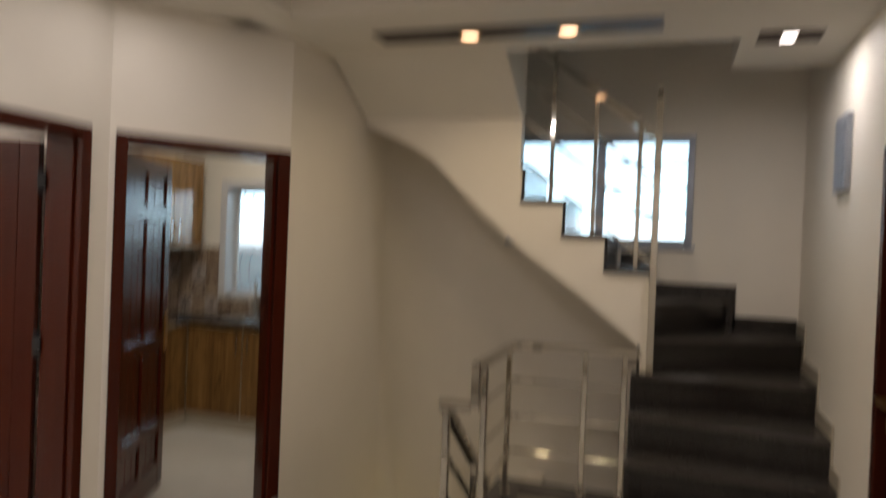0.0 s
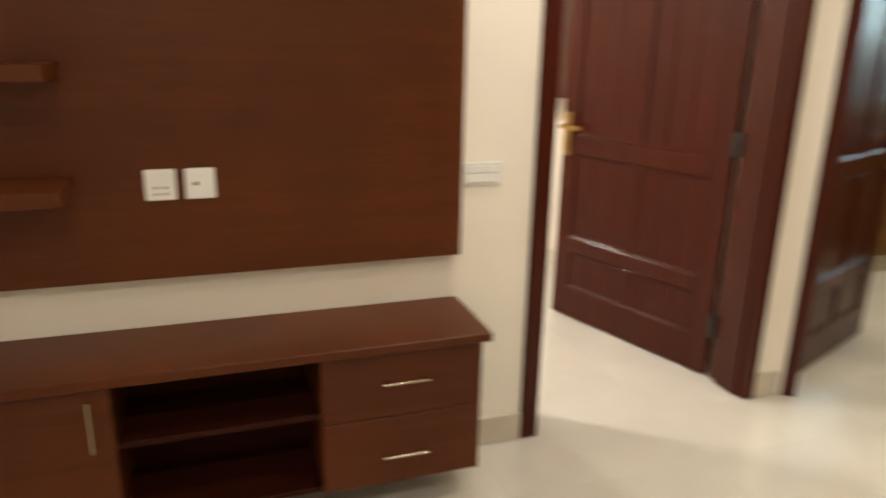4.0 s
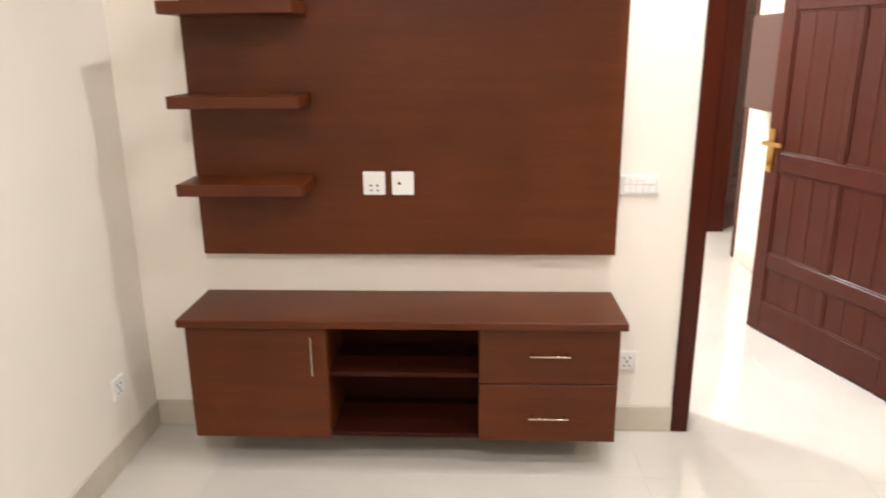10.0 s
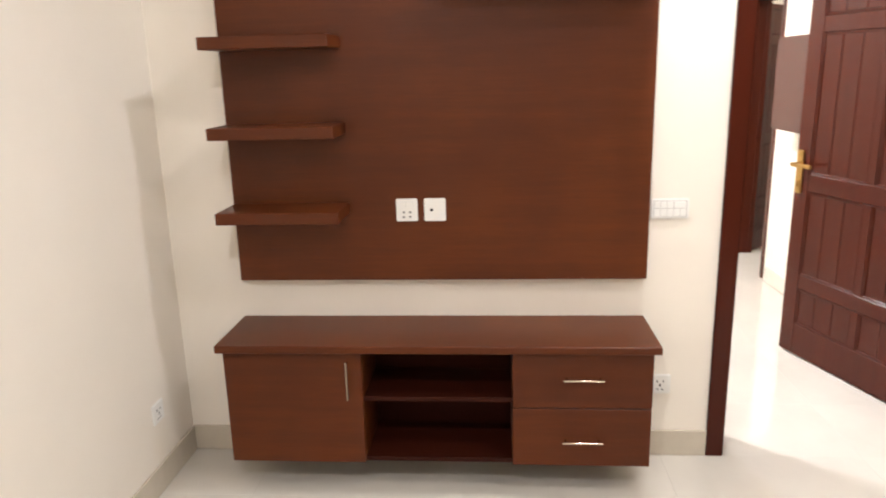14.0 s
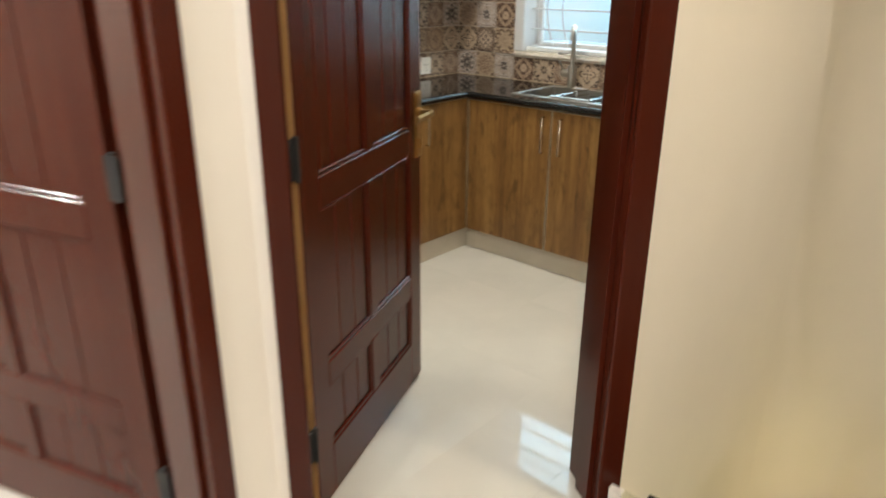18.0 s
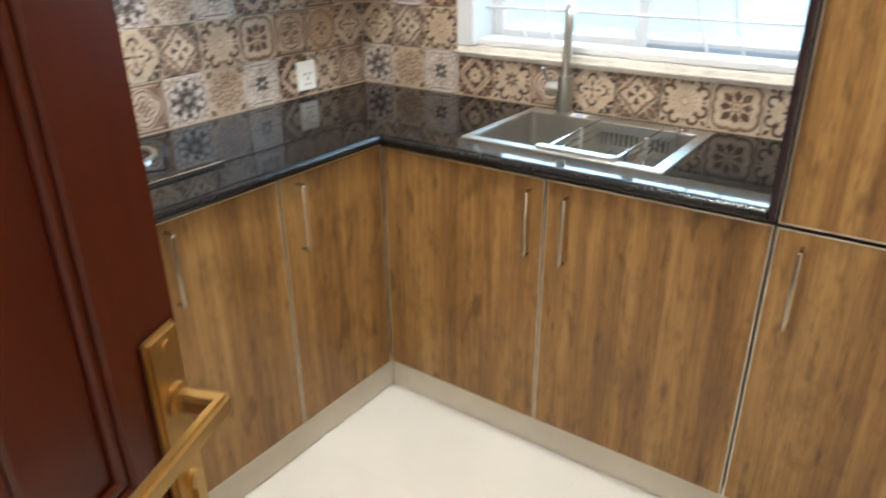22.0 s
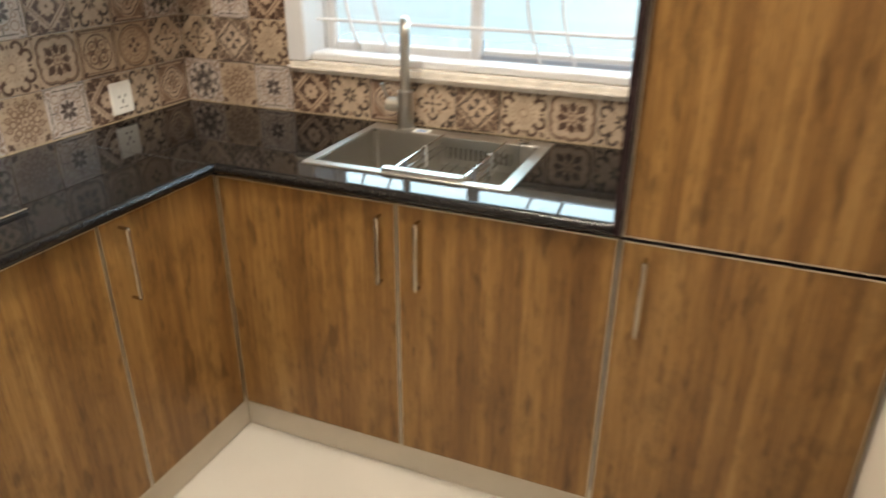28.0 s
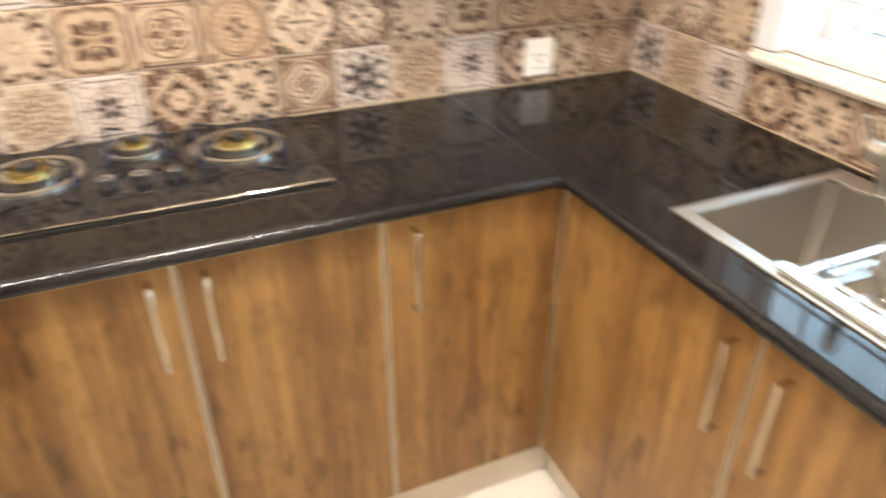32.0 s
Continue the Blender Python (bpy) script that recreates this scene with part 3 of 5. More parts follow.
hinges(door_1, world_of(door_1).inverted() @ M1 @ Matrix.Translation((-0.0, 0.0, 0)))

# kitchen door, in the slanting wall
door_2 = thing("door_2", (0, 0, 0), "open polished mahogany panel door to the kitchen", "door", kind="structure", m=SLANT @ Matrix.Translation((0.5, 0.07, 0)))
JR = 0.072
for x0, x1 in ((KD_L, KD_L + JW), (KD_R - JR, KD_R)):
    bm = B()
    box(bm, (x0 - 0.5, -0.084, 0.0), (x1 - 0.5, 0.082 if x0 == KD_L else 0.112, FRAME_TOP), 0.004)
    inner, grow = (x1, 0.003) if x0 == KD_L else (x0, -0.016)
    box(bm, (inner - 0.5, -0.045, 0.0), (inner - 0.5 + grow, 0.030, FRAME_TOP - JW), 0.001)
    part("jamb", bm, MAHOGANY, door_2, local=True)
bm = B()
box(bm, (KD_L + JW - 0.5, -0.0835, FRAME_TOP - JW), (KD_R - JR - 0.5, 0.0815, FRAME_TOP), 0.004)
part("frame_head", bm, MAHOGANY, door_2, local=True)
M2 = Matrix.Translation((3.556, 0.078, 0)) @ Matrix.Rotation(math.atan2(0.335, 0.800), 4, "Z")
leaf = door_leaf(0.830, 2.05, M2, door_2, -1, 1)
leaf.matrix_parent_inverse = world_of(door_2).inverted()
hinges(door_2, world_of(door_2).inverted() @ M2)
edge_strip(door_2, world_of(door_2).inverted() @ M2, 2.05)

# closed door in the south wall, and the doorway at the bedroom's far end
door_3 = thing("door_3", (3.55, SOUTH, 0), "closed dark mahogany door beside the stairs", "door", kind="structure")
for x0, x1 in ((3.05, 3.106), (3.994, 4.05)):
    bm = B()
    box(bm, (x0, SOUTH - 0.14, 0), (x1, SOUTH + 0.014, 2.12), 0.004)
    part("jamb", bm, MAHOGANY, door_3)
bm = B()
box(bm, (3.106, SOUTH - 0.139, 2.062), (3.994, SOUTH + 0.0135, 2.1195), 0.004)
part("frame_head", bm, MAHOGANY, door_3)
leaf = door_leaf(0.884, 2.05, Matrix.Translation((3.108, SOUTH - 0.075, 0)), door_3, 1, 1)
leaf.matrix_parent_inverse = world_of(door_3).inverted()

door_4 = thing("door_4", (B_EAST, 2.9, 0), "open dark red wooden door at the end of the bedroom", "door", kind="structure")
for y0, y1 in ((2.50, 2.545), (3.255, 3.30)):
    bm = B()
    box(bm, (B_EAST - 0.012, y0, 0), (K_WEST + 0.012, y1, 2.06), 0.004)
    part("jamb", bm, MAHOGANY, door_4)
bm = B()
box(bm, (B_EAST - 0.0115, 2.545, 2.015), (K_WEST + 0.0115, 3.255, 2.06), 0.004)
part("frame_head", bm, MAHOGANY, door_4)
leaf = door_leaf(0.70, 2.0, Matrix.Translation((K_WEST - 0.02, 3.25, 0)) @ Matrix.Rotation(radians(46), 4, "Z"), door_4, -1, 1)
leaf.matrix_parent_inverse = world_of(door_4).inverted()

# ---------------------------------------------------------------- windows
def pane(parent, lo, hi):
    bm = B()
    box(bm, lo, hi)
    ob = part("pane", bm, GLASS, parent)
    ob.visible_shadow = False
    return ob


def window_rect(bm, x0, x1, y0, y1, z0, z1, w):
    box(bm, (x0, y0, z0), (x1, y0 + w, z1), 0.004)
    box(bm, (x0, y1 - w, z0), (x1, y1, z1), 0.004)
    box(bm, (x0 + 0.0005, y0 + w, z0), (x1 - 0.0005, y1 - w, z0 + w), 0.004)
    box(bm, (x0 + 0.0005, y0 + w, z1 - w), (x1 - 0.0005, y1 - w, z1), 0.004)
    return bm


window_1 = thing("window_1", (EAST, 0.67, KW[2]), "white sliding kitchen window with a curved iron grille", "window", kind="structure")
bm = B()
SURR = 0.048
box(bm, (EAST - 0.034, KW[0] - 0.03, KW[2] - 0.034), (EAST + 0.17, KW[1] + SURR + 0.010, KW[2] - 0.001), 0.014, 4)
part("window_sill", bm, MARBLE, window_1, "white marble sill")
bm = B()
box(bm, (EAST - 0.024, KW[1] - 0.020, KW[2] + 0.001), (EAST + 0.10, KW[1] + SURR, KW[3] + SURR), 0.005)
box(bm, (EAST + 0.008, KW[0] + 0.020, KW[2] + 0.002), (EAST + 0.0995, KW[1] - 0.020, KW[2] + 0.026), 0.005)
box(bm, (EAST - 0.024, KW[0] - SURR, KW[2] + 0.001), (EAST + 0.10, KW[0] + 0.020, KW[3] + SURR), 0.005)
box(bm, (EAST - 0.0235, KW[0] + 0.020, KW[3] - 0.020), (EAST + 0.0995, KW[1] - 0.020, KW[3] + SURR), 0.005)
part("window_surround", bm, UPVC, window_1)
bm = B()
window_rect(bm, EAST + 0.10, EAST + 0.175, KW[0] + 0.0045, KW[1] - 0.0045, KW[2] + 0.0045, KW[3] - 0.0045, 0.018)
part("window_frame", bm, UPVC, window_1)
YM = 0.669
for y0, y1, x in ((YM - 0.025, KW[1] - 0.023, EAST + 0.108), (KW[0] + 0.023, YM + 0.025, EAST + 0.138)):
    bm = B()
    window_rect(bm, x, x + 0.026, y0, y1, KW[2] + 0.016, KW[3] - 0.023, 0.034)
    sash = part("sash", bm, UPVC, window_1)
    pane(sash, (x + 0.010, y0 + 0.034, KW[2] + 0.050), (x + 0.015, y1 - 0.034, KW[3] - 0.057))
bm = B()
box(bm, (EAST + 0.114, KW[0] + 0.024, KW[2] + 0.0230), (EAST + 0.134, YM - 0.026, KW[2] + 0.032))
part("track_rail", bm, GREY_FRAME, window_1, "dark sliding track")
GX = EAST + 0.055
for z in (1.19, 1.30, 1.41, 1.52, 1.68, 1.79, 1.90, 2.01):
    bm = B()
    if 1.5 < z < 1.7:
        box(bm, (GX - 0.004, KW[0] + 0.02, z - 0.009), (GX + 0.004, KW[1] - 0.02, z + 0.009), 0.002)
    else:
        tube(bm, [(GX, KW[0] + 0.02, z), (GX, (KW[0] + KW[1]) / 2, z), (GX, KW[1] - 0.02, z)], 0.0048)
    part("grille_bar", bm, UPVC, window_1, "thin white grille bar", smooth=True)
for z0, z1 in ((KW[2] + 0.033, 1.515), (1.685, KW[3] - 0.021)):
    for y0 in (1.028, 0.928, 0.442, 0.341):
        bm = B()
        tube(bm, [(GX - 0.008, y0 + 0.05 * math.sin(k / 14 * math.pi), z0 + (z1 - z0) * k / 14) for k in range(15)], 0.0045)
        part("grille_bar", bm, UPVC, window_1, "thin white curved grille bar", smooth=True)
bm = B()
box(bm, (EAST + 0.185, KW[0] - 0.04, KW[2] - 0.03), (EAST + 0.40, KW[1] + 0.04, KW[2] + 0.040), 0.006)
part("outer_sill", bm, plain("grey_stone_ledge", (0.11, 0.12, 0.135), 0.6, var=0.1), window_1, "grey stone ledge outside the panes")
for x in (EAST + 0.112, EAST + 0.126):
    bm = B()
    box(bm, (x, KW[0] + 0.024, KW[2] + 0.0232), (x + 0.004, YM - 0.026, KW[2] + 0.036))
    part("track_rail", bm, GREY_FRAME, window_1, "dark sliding track")

window_2 = thing("window_2", (EAST, -2.1, SW[2]), "grey framed stair window with horizontal bars", "window", kind="structure")
bm = B()
window_rect(bm, EAST - 0.012, EAST + 0.07, SW[0], SW[1], SW[2], SW[3], 0.05)
part("window_frame", bm, GREY_FRAME, window_2)
bm = B()
box(bm, (EAST - 0.02, SW[0] - 0.02, SW[2] - 0.035), (EAST + 0.10, SW[1] + 0.02, SW[2] + 0.0), 0.006)
part("window_sill", bm, GREY_FRAME, window_2)
bm = B()
box(bm, (EAST + 0.0, -2.155, SW[2] + 0.05), (EAST + 0.06, -2.085, SW[3] - 0.05), 0.004)
part("mullion", bm, GREY_FRAME, window_2)
for z in (1.90, 2.09, 2.28):
    bm = B()
    box(bm, (EAST + 0.01, SW[0] + 0.05, z - 0.014), (EAST + 0.05, -2.155, z + 0.014), 0.003)
    part("glazing_bar", bm, GREY_FRAME, window_2)
for y0, y1 in ((SW[0] + 0.05, -2.155), (-2.085, SW[1] - 0.05)):
    pane(window_2, (EAST + 0.030, y0, SW[2] + 0.05), (EAST + 0.035, y1, SW[3] - 0.05))
for i in range(4):
    z = SW[2] + 0.13 + i * 0.19
    bm = B()
    tube(bm, [(EAST + 0.085, SW[0] + 0.05, z), (EAST + 0.085, -2.1, z), (EAST + 0.085, SW[1] - 0.05, z)], 0.0035)
    part("grille_bar", bm, GREY_FRAME, window_2, smooth=True)

bm = B()
box(bm, (8.6, -14, -3), (8.7, 12, 12))
tagged(new("backdrop", mesh_of("backdrop", bm, OUTDOORS)), "bright hazy daylight outside the windows", "backdrop", "", "structure")
bm = B()
box(bm, (EAST + 0.22, -80, -3.1), (90, 80, -3.0))
setting("ground", bm, plain("outdoor_paving", (0.35, 0.34, 0.31), 0.8, var=0.15), "pale paved yard outside the house", "ground")

# ---------------------------------------------------------------- stairs
RISE = 0.216
stairs_down = thing("staircase_down", (4.0, -1.1, 0), "dark granite stairs going down beside the railing", "staircase", kind="structure")
bm = B()
box(bm, (3.785, -1.655, -0.03), (4.10, -0.60, 0.004), 0.004)
part("tread", bm, LIT_STONE, stairs_down)
for i in range(7):
    z = -RISE * (i + 1)
    x = 4.085 + 0.285 * i
    bm = B()
    box(bm, (x, -1.66, z - 0.03), (x + 0.31, WELL - 0.013, z), 0.004)
    part("tread", bm, LIT_STONE, stairs_down)
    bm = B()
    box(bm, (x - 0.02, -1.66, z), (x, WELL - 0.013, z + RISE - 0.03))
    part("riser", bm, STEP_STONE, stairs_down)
    bm = B()
    x0 = x - 0.285
    prism(bm, [(x0 + 0.31, z + RISE), (x0 + 0.31, z + RISE + 0.10), (x0 + 0.33, z + RISE + 0.10), (x + 0.285, z + 0.10), (x + 0.285, z), (x + 0.01, z)], "y", WELL - 0.012, WELL + 0.028)
    part("stepped_skirting", bm, STEP_STONE if i % 2 else MARBLE, stairs_down)
bm = B()
box(bm, (3.785, -1.66, -2.4), (EAST, WELL, -2.3))
box(bm, (3.70, -1.66, -2.3), (3.785, WELL - 0.001, -0.16))
setting("wall_well_end", bm, PAINT, "cream painted bottom of the stairwell", "wall")
bm = B()
box(bm, (3.785, -1.79, -2.4), (6.05, -1.66, -0.16))
box(bm, (4.90, -2.46, -2.4), (5.03, -1.79, -0.16))
setting("wall_well_side", bm, PAINT, "cream painted side of the stairwell", "wall")

curb = thing("stair_curb", (4.5, -1.74, 0), "low tiled curb with a dark granite top round the stairwell", "curb", kind="structure")
bm = B()
box(bm, (4.00, -1.828, 0.0), (5.02, -1.665, 0.098))
box(bm, (4.815, -2.455, 0.0), (5.02, -1.828, 0.098))
part("curb_side", bm, SKIRT, curb, "beige tile sides")
bm = B()
box(bm, (3.985, -1.840, 0.098), (5.035, -1.650, 0.122), 0.004)
box(bm, (4.800, -2.455, 0.0985), (5.035, -1.840, 0.1215), 0.004)
part("curb_top", bm, LIT_STONE, curb, "dark granite coping")

stairs_up = thing("staircase_up", (4.9, -3.0, 0), "dark granite winding stairs going up round a corner", "staircase", kind="structure")
FL = -2.455
WB = EAST - 0.012
SB = SOUTH + 0.012
outlines = [
    [(4.405, FL), (4.405, SB), (4.64, SB), (4.69, FL)],
    [(4.66, FL), (4.61, SB), (4.83, SB), (4.95, FL)],
    [(4.92, FL), (4.80, SB), (5.26, SB), (5.14, FL)],
    [(5.10, FL), (5.23, SB), (5.76, SB), (5.20, FL)],
    [(5.165, -2.50), (5.73, SB), (WB, SB), (WB, -3.05), (5.19, -2.47)],
    [(5.165, -2.49), (WB, -3.08), (WB, -2.55), (5.165, -2.46)],
]
for i, o in enumerate(outlines):
    z = RISE * (i + 1)
    bm = B()
    prism(bm, o, "z", z - 0.032, z)
    bmesh.ops.bevel(bm, geom=list(bm.edges), offset=0.004, segments=1, affect="EDGES")
    part("tread", bm, LIT_STONE, stairs_up)
    a, b = Vector(o[0]), Vector(o[1])
    d = (b - a).normalized()
    nrm = Vector((-d.y, d.x))
    if nrm.x < 0:
        nrm = -nrm
    a2, b2 = a + nrm * 0.022, b + nrm * 0.022
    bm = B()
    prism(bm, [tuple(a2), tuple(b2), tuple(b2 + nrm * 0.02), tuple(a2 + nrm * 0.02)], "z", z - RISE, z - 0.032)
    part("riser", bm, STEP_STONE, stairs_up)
# body under the first steps
bm = B()
for i, (x0, x1) in enumerate(((4.45, 4.71), (4.71, 4.97), (4.97, 5.17))):
    box(bm, (x0, SB, -0.1), (x1, FL - 0.012, RISE * (i + 1) - 0.034))
part("stair_body", bm, PAINT, stairs_up, "cream painted stair flank")
# upper flight, over the well
FY = [-2.55 + 0.276 * k for k in range(9)]
SOFF = [(-2.575, 0.96), (-2.10, 1.335), (-1.64, 1.665), (-1.33, 1.945), (-1.06, 2.205), (-0.90, 2.30), (-0.572, 2.43)]
prof = list(SOFF)
top = []
for k in range(7):
    z = RISE * (k + 7) - 0.032
    top += [(FY[k] + 0.02, z), (FY[k + 1] + 0.02, z)]
top = [(-2.575, RISE * 6 - 0.04)] + [(max(y, -2.575), z) for y, z in top]
top = [(min(y, -0.572), z) for y, z in top]
bm = B()
prism(bm, prof + top[::-1], "x", 5.15, EAST)
part("flight", bm, PAINT, stairs_up, "cream plastered flight and stringer")
bm = B()
box(bm, (5.152, -2.570, RISE * 4), (5.21, -2.50, 1.03))
part("stringer_foot", bm, PAINT, stairs_up)
bm = B()
prism(bm, [(y, z) for y, z in SOFF if y > -1.7] + [(-0.572, 3.2), (-1.69, 3.2), (-1.69, 1.64)], "x", 5.147, 5.25)
setting("wall_over_flight", bm, PAINT, "cream plastered wall above the upper flight", "wall")
for k in range(7):
    z = RISE * (k + 7)
    bm = B()
    box(bm, (5.125 if k < 3 else 5.20, FY[k] - 0.005, z - 0.032), (EAST - 0.012, min(FY[k + 1] + 0.02, WELL - 0.001), z), 0.004)
    part("tread", bm, LIT_STONE, stairs_up)
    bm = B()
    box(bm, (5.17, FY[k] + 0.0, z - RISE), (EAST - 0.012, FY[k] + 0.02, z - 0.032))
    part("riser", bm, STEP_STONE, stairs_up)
# stone skirting on the walls round the steps
bm = B()
z5, z6, z7 = RISE * 5, RISE * 6, RISE * 7
box(bm, (EAST - 0.012, SB, z5), (EAST - 0.0005, -3.10, z5 + 0.10))
box(bm, (EAST - 0.012, -3.115, z5), (EAST - 0.0005, -2.52, z6 + 0.10))
box(bm, (EAST - 0.012, -2.56, z6), (EAST - 0.0005, -2.30, z7 + 0.10))
part("stone_skirting", bm, STEP_STONE, stairs_up)
bm = B()
for i, o in enumerate(outlines[:5]):
    x0 = o[1][0]
    x1 = outlines[i + 1][1][0] if i < 4 else WB
    z = RISE * (i + 1)
    box(bm, (x0, SOUTH + 0.0005, z - RISE), (x1, SB - 0.0005, z + 0.085), 0.002)
part("stepped_skirting", bm, SKIRT, stairs_up, "beige stepped tile skirting")

# ---------------------------------------------------------------- railing
def square_bar(bm, a, b, w, h=None):
    """A square tube from a to b."""
    a, b = Vector(a), Vector(b)
    h = h or w
    d = (b - a).normalized()
    side = d.cross(Vector((0, 0, 1)))
    side = side.normalized() if side.length > 0.01 else Vector((1, 0, 0))
    up = side.cross(d).normalized()
    rot = Matrix((side, up, -d)).transposed().to_4x4()
    m = Matrix.Translation((a + b) / 2) @ rot @ Matrix.Diagonal((w, h, (b - a).length, 1))
    vs = bmesh.ops.create_cube(bm, size=1, matrix=m)["verts"]
    bmesh.ops.bevel(bm, geom=list({e for v in vs for e in v.link_edges}), offset=0.003, segments=1, affect="EDGES")
    return bm


RY, RX, RT = -1.748, 4.950, 1.000
rail = thing("stair_railing", (4.6, RY, 0.122), "polished square steel railing on the stairwell curb", "railing")
for x, y, z0, z1 in ((4.21, RY, 0.122, RT - 0.02), (4.80, RY, 0.122, RT - 0.02), (RX, -2.19, 0.122, RT - 0.02), (RX, -2.425, 0.122, RT - 0.02)):
    bm = B()
    square_bar(bm, (x, y, z0), (x, y, z1), 0.032)
    post = part("post", bm, STEEL, rail)
    bm = B()
    box(bm, (x - 0.035, y - 0.035, 0.122), (x + 0.035, y + 0.035, 0.130), 0.003)
    part("base_plate", bm, STEEL, post)
bm = B()
square_bar(bm, (4.01, RY, RT), (RX + 0.025, RY, RT), 0.05, 0.04)
part("handrail", bm, STEEL, rail)
bm = B()
square_bar(bm, (RX, RY - 0.026, RT), (RX, -2.52, RT), 0.05, 0.04)
part("handrail", bm, STEEL, rail)
for z in (0.335, 0.558, 0.783):
    bm = B()
    square_bar(bm, (4.21, RY, z), (RX, RY, z), 0.018)
    part("mid_rail", bm, STEEL, rail)
    bm = B()
    square_bar(bm, (RX, RY, z), (RX, -2.44, z), 0.018)
    part("mid_rail", bm, STEEL, rail)
bm = B()
square_bar(bm, (4.03, RY, RT + 0.02), (4.03, RY, 0.79), 0.045, 0.045)
part("handrail_drop", bm, STEEL, rail)
bm = B()
square_bar(bm, (4.02, RY + 0.02, 0.80), (4.02, -1.56, 0.80), 0.05, 0.04)
part("handrail_return", bm, STEEL, rail)

down = thing("lower_railing", (4.02, -1.60, 0.0), "polished steel railing descending beside the lower stairs", "railing")
SL = -RISE / 0.285
for x in (4.02, 4.60):
    bm = B()
    square_bar(bm, (x, -1.60, -0.215 - 0.20 * (x > 4.3) * 2), (x, -1.60, 0.78 + SL * (x - 4.02)), 0.036)
    part("post", bm, STEEL, down)
for k, z in enumerate((0.79, 0.56, 0.34, 0.12)):
    bm = B()
    square_bar(bm, (4.00, -1.60, z), (5.6, -1.60, z + SL * 1.6), 0.05 if k == 0 else 0.024)
    part("handrail" if k == 0 else "mid_rail", bm, STEEL, down)

upper = thing("upper_railing", (5.17, -2.56, 1.0), "pale steel balusters and rails of the upper flight", "railing")
bm = B()
square_bar(bm, (5.135, -2.56, RISE * 4), (5.135, -2.56, 2.66), 0.042)
part("newel_post", bm, STEEL, upper)
for k in range(3):
    y = FY[k] + 0.10
    bm = B()
    square_bar(bm, (5.16, y, RISE * (7 + k)), (5.16, y, RISE * (7 + k) + 0.95), 0.028)
    part("baluster", bm, STEEL, upper)
for dz in (0.16, 0.42, 0.68, 0.95):
    bm = B()
    z0 = RISE * 7 + dz - 0.14
    square_bar(bm, (5.16, -2.56, z0), (5.16, -1.70, z0 + 0.86 * RISE / 0.276), 0.022 if dz < 0.9 else 0.045)
    part("mid_rail" if dz < 0.9 else "handrail", bm, STEEL, upper)

# ---------------------------------------------------------------- ceiling fittings
strip = thing("ceiling_light_strip", (4.28, -1.82, CEIL), "dark recessed ceiling slot with two glowing spots", "ceiling light")
bm = B()
box(bm, (4.17, -2.58, CEIL - 0.004), (4.40, -1.02, CEIL + 0.0), 0.001)
part("slot", bm, SLOT, strip)
for x, y in SPOTS:
    bm = B()
    ring(bm, (x, y), 0.050, 0.066, CEIL - 0.014, CEIL - 0.004)
    trim = part("spot_trim", bm, BRASS, strip, "copper coloured trim ring")
    bm = B()
    cyl(bm, (x, y, CEIL - 0.010), (x, y, CEIL - 0.005), 0.05, seg=24)
    part("lamp_disc", bm, LAMP_WARM, trim, "glowing warm lamp")
side = thing("ceiling_light", (*SIDE_SPOT, CEIL), "small dark square ceiling light, lit", "ceiling light")
bm = B()
box(bm, (4.53, -3.36, CEIL - 0.005), (4.73, -3.05, CEIL), 0.001)
part("slot", bm, SLOT, side)
bm = B()
box(bm, (4.58, -3.235, CEIL - 0.012), (4.68, -3.165, CEIL - 0.005), 0.002)
part("lamp_disc", bm, LAMP_WHITE, side, "glowing white lamp")


def downlight(x, y, z, group):
    t = thing("downlight", (x, y, z), "small round recessed ceiling downlight, lit", "ceiling light", group)
    bm = B()
    ring(bm, (0, 0), 0.052, 0.072, -0.010, 0.0)
    part("trim", bm, WHITE, t, "white trim ring", local=True)
    bm = B()
    cyl(bm, (0, 0, -0.007), (0, 0, -0.001), 0.052, seg=24)
    part("lamp_disc", bm, LAMP_WHITE, t, "glowing white lamp", local=True)
    return t


first = downlight(*TRAY_SPOTS[0], TRAY, "ceiling downlights")
for (x, y), z in [(s, TRAY) for s in TRAY_SPOTS[1:]] + [(s, CEIL) for s in SOFFIT_SPOTS + KITCHEN_SPOTS + BEDROOM_SPOTS + [CLOSET_SPOT]]:
    copy_thing(first, pose(x, y, z))

# bulkhead lamp beside the lower stairs
low_lamp = thing("wall_light", (5.80, -1.66, -1.22), "lit round bulkhead lamp low on the stairwell wall", "wall light")
bm = B()
cyl(bm, (5.80, -1.66, -1.22), (5.80, -1.635, -1.22), 0.11, seg=24)
part("back_plate", bm, WHITE, low_lamp, smooth=True)
bm = B()
cyl(bm, (5.80, -1.635, -1.22), (5.80, -1.59, -1.22), 0.095, 0.065, seg=24)
part("diffuser", bm, LAMP_WARM, low_lamp, "glowing warm diffuser", smooth=True)

# wall box high beside the stairs
dist = thing("wall_vent", (4.825, SOUTH, 1.985), "small grey framed ventilator high on the stair wall", "vent")
bm = B()
box(bm, (4.69, SOUTH, 1.985), (4.96, SOUTH + 0.03, 2.395), 0.004)
part("frame", bm, GREY_FRAME, dist)
for k in range(6):
    bm = B()
    box(bm, (4.72, SOUTH + 0.030, 2.015 + k * 0.060), (4.93, SOUTH + 0.036, 2.053 + k * 0.060), 0.002)
    part("slat", bm, GREY_FRAME, dist)

